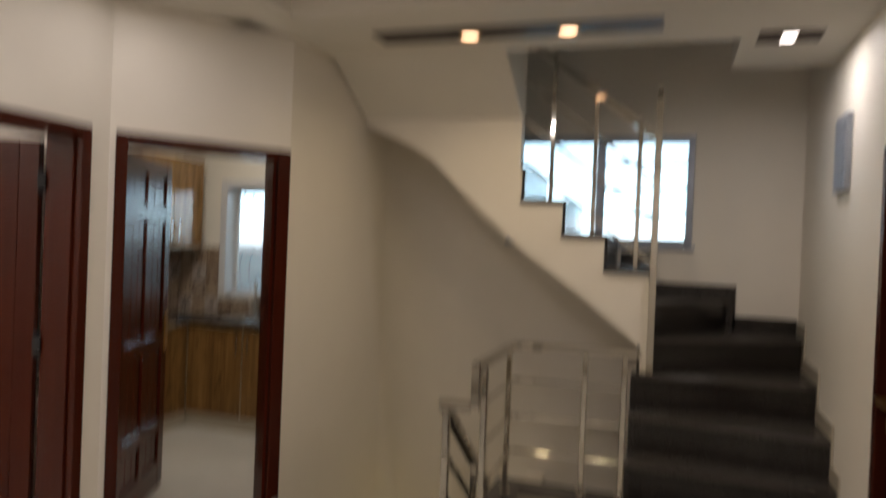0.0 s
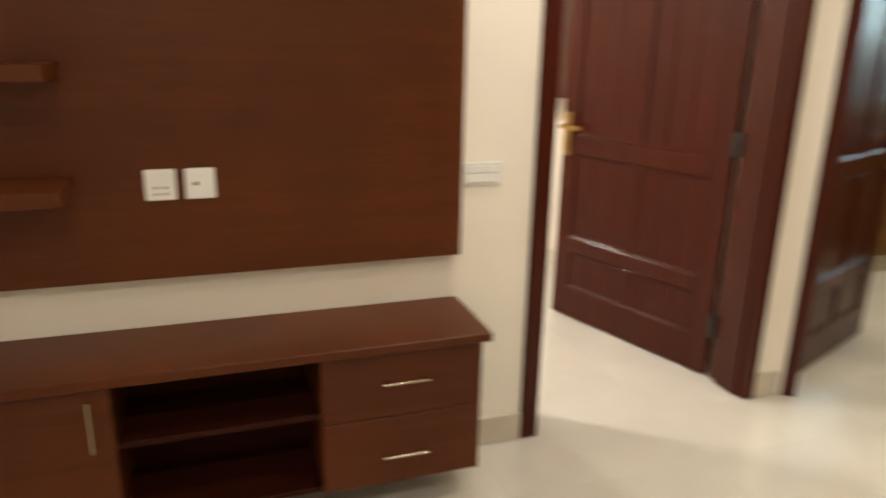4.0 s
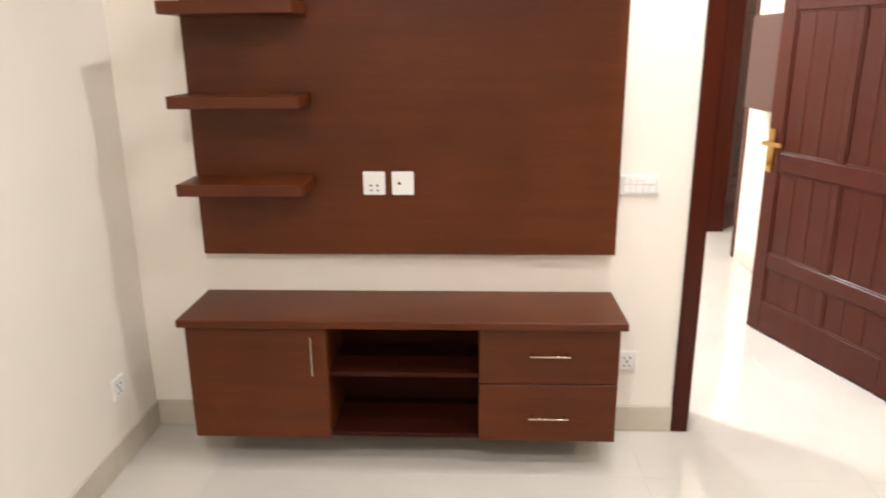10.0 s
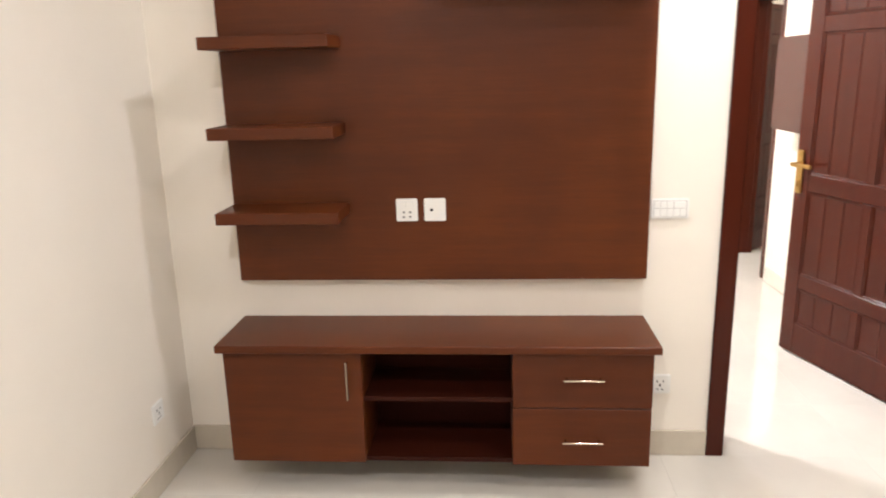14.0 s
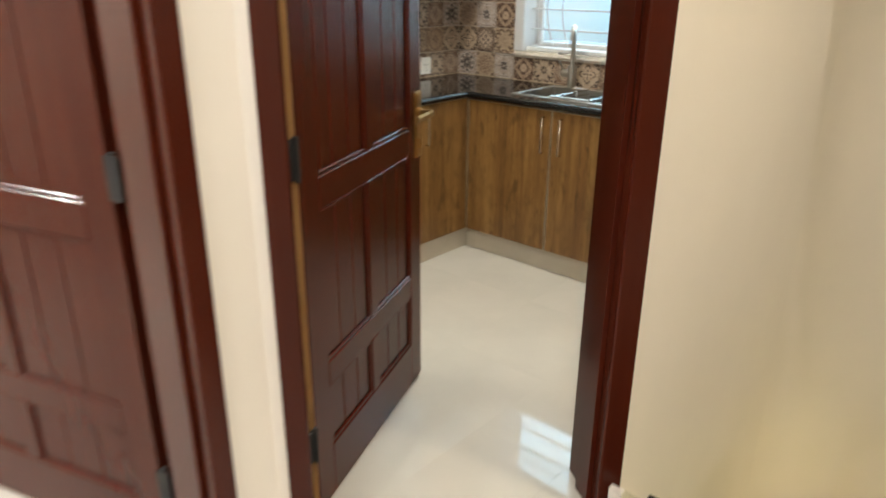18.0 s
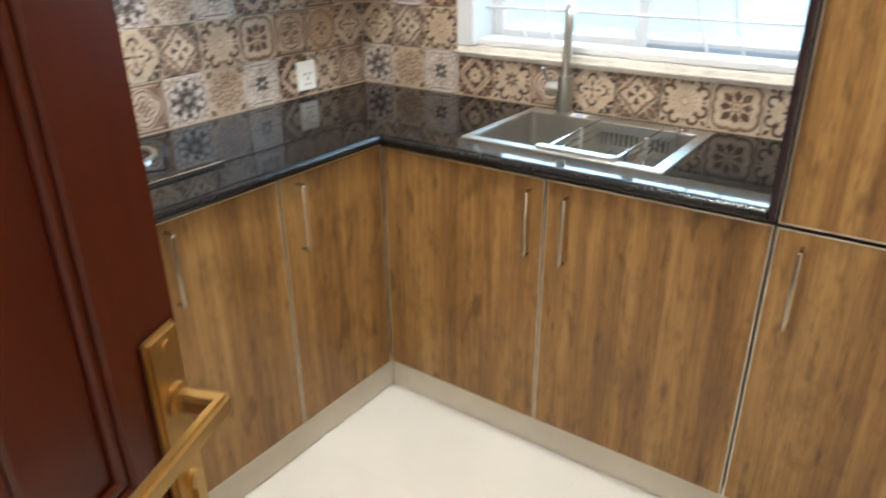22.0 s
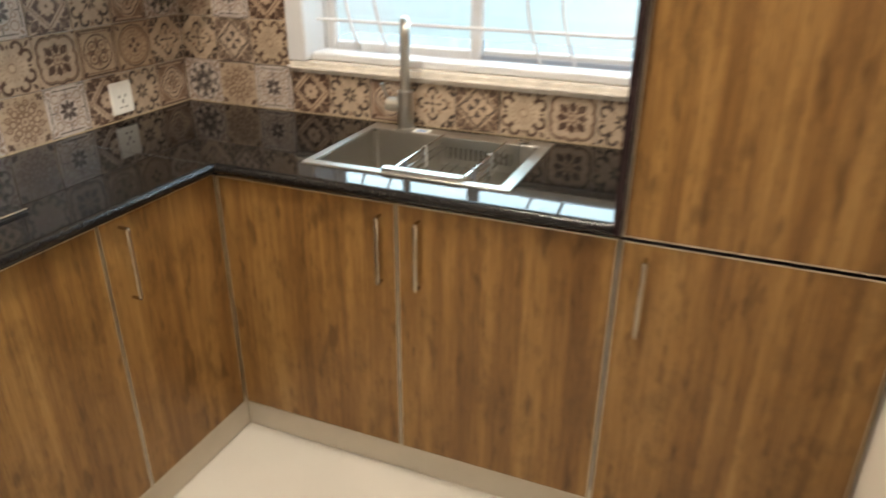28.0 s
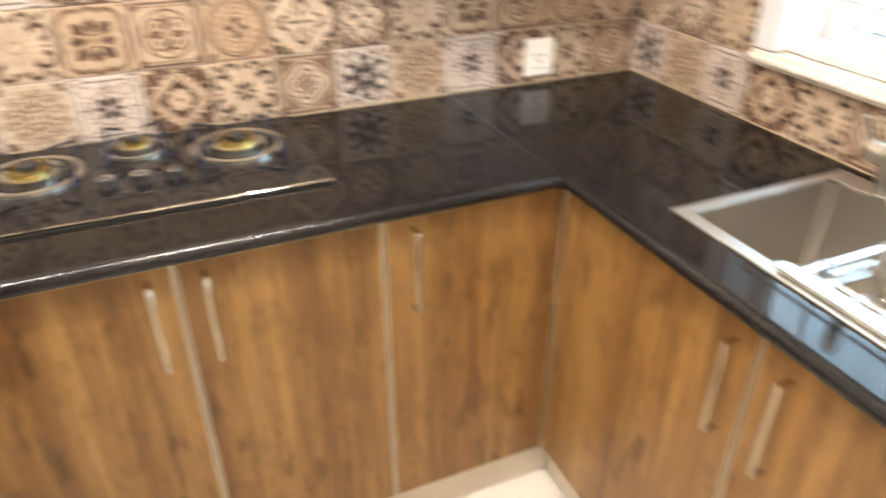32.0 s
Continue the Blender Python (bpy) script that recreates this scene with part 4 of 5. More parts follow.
# ---------------------------------------------------------------- television unit
tv = thing("media_wall", (1.08, -0.02, 0.768), "reddish brown mahogany wall panel for a television", "media wall")
bm = B()
box(bm, (0.292, -0.047, 0.768), (1.872, 0.0, 2.16), 0.002)
part("panel_board", bm, VENEER, tv)
for x0, x1 in ((0.296, 0.745),):
    for k, z in enumerate((1.056, 1.358, 1.664)):
        bm = B()
        box(bm, (x0, -0.250, z - 0.021), (x1, -0.0475, z + 0.021), 0.002)
        part("shelf", bm, VENEER, tv, "thick floating shelf")
bm = B()
box(bm, (1.10, -0.235, 1.845), (1.86, -0.0475, 1.885), 0.002)
part("shelf", bm, VENEER, tv, "thick floating shelf")

unit = thing("television_console", (1.07, -0.15, 0.122), "low reddish brown mahogany console hung on the wall", "console")
X0, X1, XA, XB, YF = 0.290, 1.858, 0.806, 1.357, -0.285
ZB, ZT = 0.122, 0.576
bm = B()
box(bm, (0.274, -0.335, ZT), (1.877, 0.0, 0.605), 0.003)
part("top_board", bm, VENEER, unit)
for x in (X0, XA - 0.018, XB, X1 - 0.018):
    bm = B()
    box(bm, (x, YF, ZB), (x + 0.018, 0.0, ZT), 0.001)
    part("side_panel", bm, VENEER, unit)
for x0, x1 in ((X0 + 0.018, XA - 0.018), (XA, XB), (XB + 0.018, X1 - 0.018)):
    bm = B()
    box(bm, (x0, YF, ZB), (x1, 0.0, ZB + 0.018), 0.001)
    part("bottom_panel", bm, SHADED_VENEER, unit)
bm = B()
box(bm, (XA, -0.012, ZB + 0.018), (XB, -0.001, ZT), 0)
part("back_panel", bm, SHADED_VENEER, unit)
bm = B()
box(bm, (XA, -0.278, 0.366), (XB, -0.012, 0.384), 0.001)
part("shelf", bm, SHADED_VENEER, unit)


def bar_handle(parent, a, b, out, mat, r=0.005, flat=False):
    """A bar on two feet, that stands off the face by out (a vector)."""
    a, b, out = Vector(a), Vector(b), Vector(out)
    d = (b - a).normalized()
    bm = B()
    if flat:
        wide, deep = (0.005, 0.012) if abs(out.x) > abs(out.y) else (0.012, 0.005)
        square_bar(bm, a + out, b + out, wide, deep)
    else:
        tube(bm, [a + out - d * 0.012, (a + b) / 2 + out, b + out + d * 0.012], r, 10)
    for p in (a, b):
        cyl(bm, p, p + out, r * 0.8, seg=10)
    return part("handle", bm, mat, parent, "slim satin steel bar handle", smooth=True)


bm = B()
box(bm, (X0 + 0.001, -0.303, ZB + 0.001), (XA - 0.001, YF - 0.001, ZT - 0.004), 0.002)
dr = part("door", bm, VENEER, unit)
bar_handle(dr, (0.755, -0.303, 0.405), (0.755, -0.303, 0.530), (0, -0.026, 0), NICKEL, 0.004)
for z0, z1, zh in ((ZB + 0.001, 0.352, 0.228), (0.356, ZT - 0.004, 0.474)):
    bm = B()
    box(bm, (XB + 0.001, -0.303, z0), (X1 - 0.001, YF - 0.001, z1), 0.002)
    dw = part("drawer", bm, VENEER, unit)
    bar_handle(dw, (1.55, -0.303, zh), (1.67, -0.303, zh), (0, -0.026, 0), NICKEL, 0.004)


# ---------------------------------------------------------------- sockets and switches
def plate(name, label, m, w, h, face):
    """A wall plate in its own plane: x across, z up, its back on y = 0, facing -y."""
    t = thing(name, (0, 0, 0), label, "socket" if "socket" in name else "switch", m=m)
    bm = B()
    box(bm, (-w / 2, -0.009, -h / 2), (w / 2, 0, h / 2), 0.003, 2)
    part("plate", bm, WHITE, t, local=True)
    for nm, x, z, pw, ph, mat, out in face:
        bm = B()
        if nm == "round_hole":
            cyl(bm, (x, -0.0085, z), (x, -0.0098, z), pw, seg=12)
        else:
            box(bm, (x - pw / 2, -0.009 - out, z - ph / 2), (x + pw / 2, -0.0085, z + ph / 2), min(0.001, out * 0.4))
        part(nm, bm, mat, t, local=True)
    return t


def pins(z0=0.0):
    return [("pin_hole", -0.012, z0 + 0.012, 0.005, 0.009, HOLE, 0.0004), ("pin_hole", 0.012, z0 + 0.012, 0.005, 0.009, HOLE, 0.0004),
            ("pin_hole", 0.0, z0 - 0.004, 0.005, 0.012, HOLE, 0.0004), ("pin_hole", -0.010, z0 - 0.022, 0.009, 0.004, HOLE, 0.0004),
            ("pin_hole", 0.010, z0 - 0.022, 0.009, 0.004, HOLE, 0.0004)]


plate("wall_socket", "white socket plate with four round holes on the wooden panel", pose(0.9655, -0.047, 1.046), 0.082, 0.088,
      [("round_hole", -0.012, -0.008, 0.004, 0, HOLE, 0), ("round_hole", 0.012, -0.008, 0.004, 0, HOLE, 0), ("round_hole", -0.012, -0.026, 0.004, 0, HOLE, 0),
       ("round_hole", 0.012, -0.026, 0.004, 0, HOLE, 0), ("rocker", -0.013, 0.022, 0.022, 0.022, WHITE, 0.003), ("rocker", 0.013, 0.022, 0.022, 0.022, WHITE, 0.003)])
plate("aerial_socket", "white aerial socket plate with one round hole", pose(1.072, -0.047, 1.046), 0.082, 0.088,
      [("round_hole", -0.012, 0.0, 0.006, 0, HOLE, 0)])
sw = [("rocker", -0.048 + 0.024 * k, -0.014, 0.021, 0.028, WHITE, 0.003) for k in range(5)] + [("rocker", -0.048 + 0.024 * k, 0.016, 0.021, 0.024, WHITE, 0.003) for k in range(3)]
plate("light_switch", "wide white plate with two rows of rocker switches", pose(1.955, 0, 1.030), 0.140, 0.078,
      [("switch_bed", 0.0, 0.001, 0.126, 0.064, PALE_PLASTIC, 0.0006)] + sw + [("fan_dial", 0.036, 0.016, 0.042, 0.024, WHITE, 0.004)])
plate("wall_socket", "white three pin wall socket beside the console", pose(1.953, 0, 0.316), 0.082, 0.082, pins())
plate("wall_socket", "white three pin wall socket on the side wall", pose(0, -0.285, 0.315, 0, 0, 90), 0.082, 0.082, pins())
plate("wall_socket", "white three pin wall socket over the worktop", pose(5.733, K_NORTH - 0.010, 0.969), 0.086, 0.098, pins(-0.006) + [("rocker", 0.0, 0.030, 0.022, 0.018, WHITE, 0.003)])
# wooden box on the bedroom wall
bxw = thing("wall_cabinet", (B_EAST - 0.05, 2.1, 1.12), "small reddish brown wooden cabinet on the bedroom wall", "cabinet")
bm = B()
box(bm, (B_EAST - 0.14, 1.50, 1.13), (B_EAST, 2.20, 1.71), 0.003)
part("body", bm, MAHOGANY, bxw)
bm = B()
box(bm, (B_EAST - 0.155, 1.51, 1.14), (B_EAST - 0.1405, 2.19, 1.70), 0.002)
part("door", bm, MAHOGANY, bxw)

# ---------------------------------------------------------------- kitchen cabinets
CX, CY = 5.506, 1.158       # fronts of the cabinets under the window and under the hob
KT, KB = 0.862, 0.118


def cab_door(parent, lo, hi, axis, handle=None):
    """A laminate door with a slim metal edge all round. axis: the wall that it faces, 'x' (faces -x) or 'y' (faces -y)."""
    bm = B()
    box(bm, lo, hi, 0.001)
    d = part("door", bm, LAMINATE, parent)
    bm = B()
    e = 0.0036
    if axis == "x":
        x0, x1 = lo[0] - 0.0008, hi[0]
        for a, b in (((x0, lo[1], lo[2]), (x1, lo[1] + e, hi[2])), ((x0, hi[1] - e, lo[2]), (x1, hi[1], hi[2])),
                     ((x0, lo[1] + e, lo[2]), (x1, hi[1] - e, lo[2] + e)), ((x0, lo[1] + e, hi[2] - e), (x1, hi[1] - e, hi[2]))):
            box(bm, a, b)
    else:
        y0, y1 = lo[1] - 0.0008, hi[1]
        for a, b in (((lo[0], y0, lo[2]), (lo[0] + e, y1, hi[2])), ((hi[0] - e, y0, lo[2]), (hi[0], y1, hi[2])),
                     ((lo[0] + e, y0, lo[2]), (hi[0] - e, y1, lo[2] + e)), ((lo[0] + e, y0, hi[2] - e), (hi[0] - e, y1, hi[2]))):
            box(bm, a, b)
    part("metal_edging", bm, ALU, d, "slim aluminium edging")
    if handle:
        out = (-0.026, 0, 0) if axis == "x" else (0, -0.026, 0)
        c, z0, z1 = handle
        a = (lo[0], c, z0) if axis == "x" else (c, lo[1], z0)
        b = (lo[0], c, z1) if axis == "x" else (c, lo[1], z1)
        bar_handle(d, a, b, out, NICKEL, flat=True)
    return d


T = 0.018
G = 0.0016
sink_cab = thing("sink_cabinet", (5.78, 0.62, KB), "oak laminate base cabinet with two doors under the sink", "cabinet")
bm = B()
box(bm, (CX + T, 0.095, KB), (EAST - 0.02, 0.113, KT))
box(bm, (CX + T, 1.132, KB), (EAST - 0.02, 1.150, KT))
box(bm, (CX + T, 0.113, KB), (EAST - 0.02, 1.132, KB + T))
box(bm, (CX + T, 0.113, KT - 0.08), (CX + T + 0.02, 1.132, KT))
part("body", bm, LAMINATE, sink_cab)
cab_door(sink_cab, (CX, 0.624 + G, KB + 0.003), (CX + T - 0.001, 1.1545, KT - 0.003), "x", (0.668, 0.643, 0.822))
cab_door(sink_cab, (CX, 0.092, KB + 0.003), (CX + T - 0.001, 0.624 - G, KT - 0.003), "x", (0.564, 0.643, 0.822))

tall = thing("tall_cabinet", (5.78, -0.18, KB), "tall oak laminate cabinet with an upper and a lower door", "cabinet")
bm = B()
box(bm, (CX + T, -0.4705, KB), (EAST - 0.001, 0.086, 2.25))
part("body", bm, LAMINATE, tall)
cab_door(tall, (CX, -0.461, KB + 0.003), (CX + T - 0.001, 0.086, 0.858), "x", (0.031, 0.640, 0.822))
cab_door(tall, (CX, -0.461, 0.866), (CX + T - 0.001, 0.086, 1.60), "x")
cab_door(tall, (CX, -0.461, 1.606), (CX + T - 0.001, 0.086, 2.248), "x", (0.031, 1.64, 1.80))
bm = B()
box(bm, (5.478, 0.0885, 0.872), (EAST - 0.03, 0.106, 2.25), 0.004)
part("edge_panel", bm, EDGE_STRIP, tall, "dark polished upright edge strip")

XS = [3.60, 3.975, 4.355, 4.737, 5.108, 5.49]
for i, (x0, x1) in enumerate(((3.60, 4.355), (4.355, 5.108), (5.108, 5.49))):
    c = thing("base_cabinet", ((x0 + x1) / 2, 1.42, KB), "oak laminate base cabinet under the black worktop", "cabinet", "base cabinets")
    bm = B()
    hi_x = x1 if i < 2 else EAST - 0.02
    box(bm, (x0, CY + T, KB), (x0 + T, K_NORTH - 0.02, KT))
    box(bm, (hi_x - T, CY + T, KB), (hi_x, K_NORTH - 0.02, KT))
    box(bm, (x0 + T, CY + T, KB), (hi_x - T, K_NORTH - 0.02, KB + T))
    part("body", bm, LAMINATE, c)
    if i < 2:
        xm = XS[2 * i + 1]
        cab_door(c, (x0 + G, CY, KB + 0.003), (xm - G, CY + T - 0.001, KT + 0.004), "y", (xm - 0.043, 0.665, 0.840))
        cab_door(c, (xm + G, CY, KB + 0.003), (x1 - G, CY + T - 0.001, KT + 0.004), "y", (xm + 0.048, 0.665, 0.840))
    else:
        cab_door(c, (x0 + G, CY, KB + 0.003), (5.5025, CY + T - 0.001, KT + 0.004), "y", (x0 + 0.060, 0.660, 0.840))
bm = B()
box(bm, (5.545, -0.4705, 0.0), (5.557, 1.186, KB - 0.001), 0.001)
box(bm, (3.60, 1.186, 0.0), (5.557, 1.198, KB - 0.001), 0.001)
setting("trim_kick_board", bm, SKIRT, "beige tile kick board under the kitchen cabinets", "kick board")

# worktop, one sheet with cut-outs left for sink and hob
SKX, SKY = (5.578, 6.003), (0.362, 0.932)
HBX, HBY = (4.375, 5.055), (1.285, 1.668)
top_ob = thing("worktop", (5.5, 1.3, 0.872), "black polished granite worktop with a rounded front edge", "worktop")
bm = B()
WX, WY = 5.478, 1.134
ZA, ZC = 0.870, 0.900
def nosed(bm, axis, lo, hi, front, back, z0=ZA, z1=ZC):
    """A board with a half round front edge."""
    r = (z1 - z0) / 2
    arc = [(front + r - r * math.sin(math.pi * k / 14), z0 + r - r * math.cos(math.pi * k / 14)) for k in range(15)]
    edge = B()
    prism(edge, arc, axis, lo, hi)
    part("front_edge", edge, GRANITE_EDGE, top_ob, "rounded front edge", smooth=True)
    prism(bm, [(front + r, z0), (back, z0), (back, z1), (front + r, z1)], axis, lo, hi)
ix0, ix1 = SKX[0] + 0.022, SKX[1] - 0.030
nosed(bm, "y", 0.1065, WY, WX, ix0)
part("slab", bm, GRANITE, top_ob, smooth=True)
bm = B()
box(bm, (ix1, 0.1065, ZA), (EAST - 0.0005, K_NORTH - 0.0005, ZC))
box(bm, (ix0, 0.1065, ZA), (ix1, SKY[0] + 0.026, ZC))
box(bm, (ix0, SKY[1] - 0.018, ZA), (ix1, K_NORTH - 0.0005, ZC))
part("slab", bm, GRANITE, top_ob, smooth=True)
bm = B()
nosed(bm, "x", 3.58, WX, WY, 1.30)
box(bm, (3.58, 1.30, ZA), (WX, K_NORTH - 0.0005, ZC))
prism(bm, [(WX, WY), (WX + 0.016, WY), (ix0, WY + 0.002), (ix0, K_NORTH - 0.001), (WX, K_NORTH - 0.001)], "z", ZA + 0.0001, ZC - 0.0001)
part("slab", bm, GRANITE, top_ob, smooth=True)
bm = B()
prism(bm, [(5.4725, 1.152), (5.4743, 1.152), (5.4743, 1.685), (5.4725, 1.685)], "z", ZC - 0.0005, ZC + 0.0004)
part("joint_line", bm, plain("stone_joint", (0.045, 0.042, 0.04), 0.4, var=0.2, scale=40), top_ob, "fine grey joint")

# ---------------------------------------------------------------- sink
sink = thing("kitchen_sink", (5.79, 0.65, 0.70), "square brushed steel sink set into the black worktop", "sink")
bm = B()
x0, x1, y0, y1 = *SKX, *SKY
bx0, bx1, by0, by1 = 5.606, 5.950, 0.394, 0.910
ZR = 0.9045
box(bm, (x0, y0, ZC - 0.002), (bx0, y1, ZR), 0.0015)
box(bm, (bx1, y0, ZC - 0.002), (x1, y1, ZR), 0.0015)
box(bm, (bx0 - 0.0005, y0, ZC - 0.002), (bx1 + 0.0005, by0, ZR - 0.0002), 0.001)
box(bm, (bx0 - 0.0005, by1, ZC - 0.002), (bx1 + 0.0005, y1, ZR - 0.0002), 0.001)
part("rim", bm, BASIN, sink)
bm = B()
zb = 0.70
box(bm, (bx0, by0, zb), (bx1, by1, ZC - 0.0005))
lid = [f for f in bm.faces if f.normal.z > 0.5]
bmesh.ops.delete(bm, geom=lid, context="FACES_ONLY")
low = [e for e in bm.edges if not e.is_boundary]
bmesh.ops.bevel(bm, geom=low, offset=0.012, segments=3, affect="EDGES")
bmesh.ops.reverse_faces(bm, faces=bm.faces)
bmesh.ops.solidify(bm, geom=bm.faces[:], thickness=-0.002)
part("basin", bm, BOWL, sink, smooth=True)
bm = B()
ring(bm, (5.77, 0.66), 0.030, 0.055, zb, zb + 0.003)
part("waste", bm, CHROME, sink)
bm = B()
cyl(bm, (5.972, 0.448, ZR), (5.972, 0.448, ZR + 0.003), 0.021, seg=24)
ring(bm, (5.972, 0.448), 0.012, 0.019, ZR + 0.003, ZR + 0.006)
part("overflow_knob", bm, CHROME, sink)
bm = B()
box(bm, (5.955, 0.735, ZR), (5.990, 0.785, ZR + 0.0006))
st = part("sticker", bm, WHITE, sink, "small white sticker")
bm = B()
box(bm, (5.962, 0.745, ZR + 0.0006), (5.976, 0.775, ZR + 0.0009))
part("print", bm, STICKER_BLUE, st, "blue bar of print")

basket = thing("draining_basket", (5.78, 0.575, 0.78), "chrome telescopic wire draining basket hung in the sink", "basket")
ya, yb = 0.487, 0.676
bm = B()
r = 0.015
gy0, gy1, gx = 0.487 + r, 0.710 - r, 5.604
grip = [(gx + r * math.cos(a), gy1 + r * math.sin(a)) for a in [math.pi * k / 10 for k in range(11)]]
grip += [(gx + r * math.cos(a), gy0 + r * math.sin(a)) for a in [math.pi + math.pi * k / 10 for k in range(11)]]
prism(bm, grip, "z", ZR + 0.001, ZR + 0.008)
bmesh.ops.bevel(bm, geom=[e for e in bm.edges if abs(e.verts[0].co.z - e.verts[1].co.z) < 1e-6], offset=0.0015, segments=2, affect="EDGES")
part("grip", bm, BRUSHED, basket, "dull steel grip with round ends", smooth=True)
hy0, hy1, hx = 0.450, 0.684, 5.934
bm = B()
box(bm, (hx - 0.001, hy0, ZR), (5.958, hy1, ZR + 0.003), 0.001)
for y0, y1, z0, z1 in ((hy0, hy1, 0.822, 0.842), (hy0, hy1, 0.878, ZR), (hy0, hy0 + 0.016, 0.842, 0.878), (hy1 - 0.016, hy1, 0.842, 0.878)):
    box(bm, (hx, y0, z0), (hx + 0.002, y1, z1))
for y in (hy0, hy1 - 0.002):
    box(bm, (hx + 0.002, y, 0.822), (5.949, y + 0.002, ZR))
for k in range(13):
    y = hy0 + 0.016 + (k + 0.5) * (hy1 - hy0 - 0.032) / 13
    box(bm, (hx, y - 0.0035, 0.842), (hx + 0.002, y + 0.0035, 0.878))
hold = part("end_holder", bm, BRUSHED, basket, "slotted steel end holder")
# dark sheet added behind the slots, standing in for their shade
bm = B()
box(bm, (hx + 0.008, hy0 + 0.004, 0.826), (hx + 0.010, hy1 - 0.004, ZR - 0.004))
part("slot_shade", bm, plain("shaded_steel", (0.16, 0.145, 0.12), 0.5, 0.6, var=0.2), hold, "dark sheet for the shade inside the slotted holder")
for y in (ya, yb):
    for z in (ZR + 0.006, 0.888, 0.867):
        bm = B()
        tube(bm, [(5.612, y, z), (5.71, y, z), (5.812, y, z)], 0.0046, 10)
        part("side_tube", bm, CHROME, basket, smooth=True)
        bm = B()
        tube(bm, [(5.80, y, z), (5.87, y, z), (5.936, y, z)], 0.0026, 8)
        part("side_rod", bm, CHROME, basket, smooth=True)
    for x in (5.668, 5.800):
        bm = B()
        box(bm, (x - 0.008, y - 0.006, 0.855), (x + 0.008, y + 0.006, ZR + 0.012), 0.003, 2)
        part("clip", bm, GREY_PLASTIC if x > 5.7 else GREY_FRAME, basket, "grey plastic clip")
for k in range(10):
    y = ya + 0.016 + k * (yb - ya - 0.032) / 9
    bm = B()
    tube(bm, [(5.618, y, 0.846), (5.626, y, 0.835), (5.72, y, 0.833), (5.803, y, 0.833)], 0.0034)
    part("wire", bm, CHROME, basket, smooth=True)
for k in range(6):
    y = ya + 0.020 + k * (yb - ya - 0.040) / 5
    bm = B()
    tube(bm, [(5.79, y, 0.826), (5.86, y, 0.826), (5.935, y, 0.830)], 0.0022)
    part("wire", bm, CHROME, basket, smooth=True)
for x in (5.716, 5.803):
    bm = B()
    tube(bm, [(x, ya, 0.858), (x, ya + 0.006, 0.830), (x, ya + 0.02, 0.8195), (x, yb - 0.02, 0.8195), (x, yb - 0.006, 0.830), (x, yb, 0.858)], 0.0036)
    part("cross_bar", bm, CHROME, basket, smooth=True)

tap = thing("kitchen_tap", (5.974, 0.815, ZR), "tall brushed steel kitchen tap with a curved spout", "tap")
TX, TY = 5.974, 0.815
bm = B()
cyl(bm, (TX, TY, ZR), (TX, TY, ZR + 0.006), 0.030, seg=24)
cyl(bm, (TX, TY, ZR + 0.006), (TX, TY, ZR + 0.115), 0.0235, seg=24)
part("body", bm, BRUSHED, tap, smooth=True)
bm = B()
arc = [(TX, TY, ZR + 0.11), (TX, TY, ZR + 0.20), (TX, TY, ZR + 0.285)]
DX, DY = -0.89, -0.456
arc += [(TX + DX * (0.034 - 0.034 * math.cos(a)), TY + DY * (0.034 - 0.034 * math.cos(a)), ZR + 0.285 + 0.034 * math.sin(a)) for a in [math.pi * k / 10 for k in range(1, 11)]]
arc += [(TX + DX * 0.068, TY + DY * 0.068, ZR + 0.255)]
tube(bm, arc, 0.0135, 16)
part("spout", bm, BRUSHED, tap, smooth=True)
bm = B()
cyl(bm, (TX, TY, ZR + 0.072), (TX, TY + 0.058, ZR + 0.072), 0.021, seg=20)
tube(bm, [(TX, TY + 0.050, ZR + 0.075), (TX - 0.01, TY + 0.062, ZR + 0.11), (TX - 0.02, TY + 0.068, ZR + 0.135)], 0.005)
part("lever", bm, BRUSHED, tap, smooth=True)

# ---------------------------------------------------------------- hob
hob = thing("gas_hob", (4.715, 1.476, ZC), "black glass gas hob with three burners in the worktop", "hob")
ZH = ZC + 0.008
bm = B()
box(bm, (HBX[0], HBY[0] + 0.006, ZC - 0.001), (HBX[1], HBY[1], ZH), 0.002)
part("glass_top", bm, HOB_GLASS, hob)
bm = B()
box(bm, (HBX[0], HBY[0], ZC - 0.001), (HBX[1], HBY[0] + 0.006, ZH - 0.003), 0.001)
part("front_rail", bm, BLACK, hob, "dark front rail")
bm = B()
box(bm, (HBX[0], HBY[0] - 0.001, ZH - 0.003), (HBX[1], HBY[0] + 0.006, ZH + 0.0005), 0.001)
part("front_trim", bm, STEEL, hob, "thin polished steel front trim")
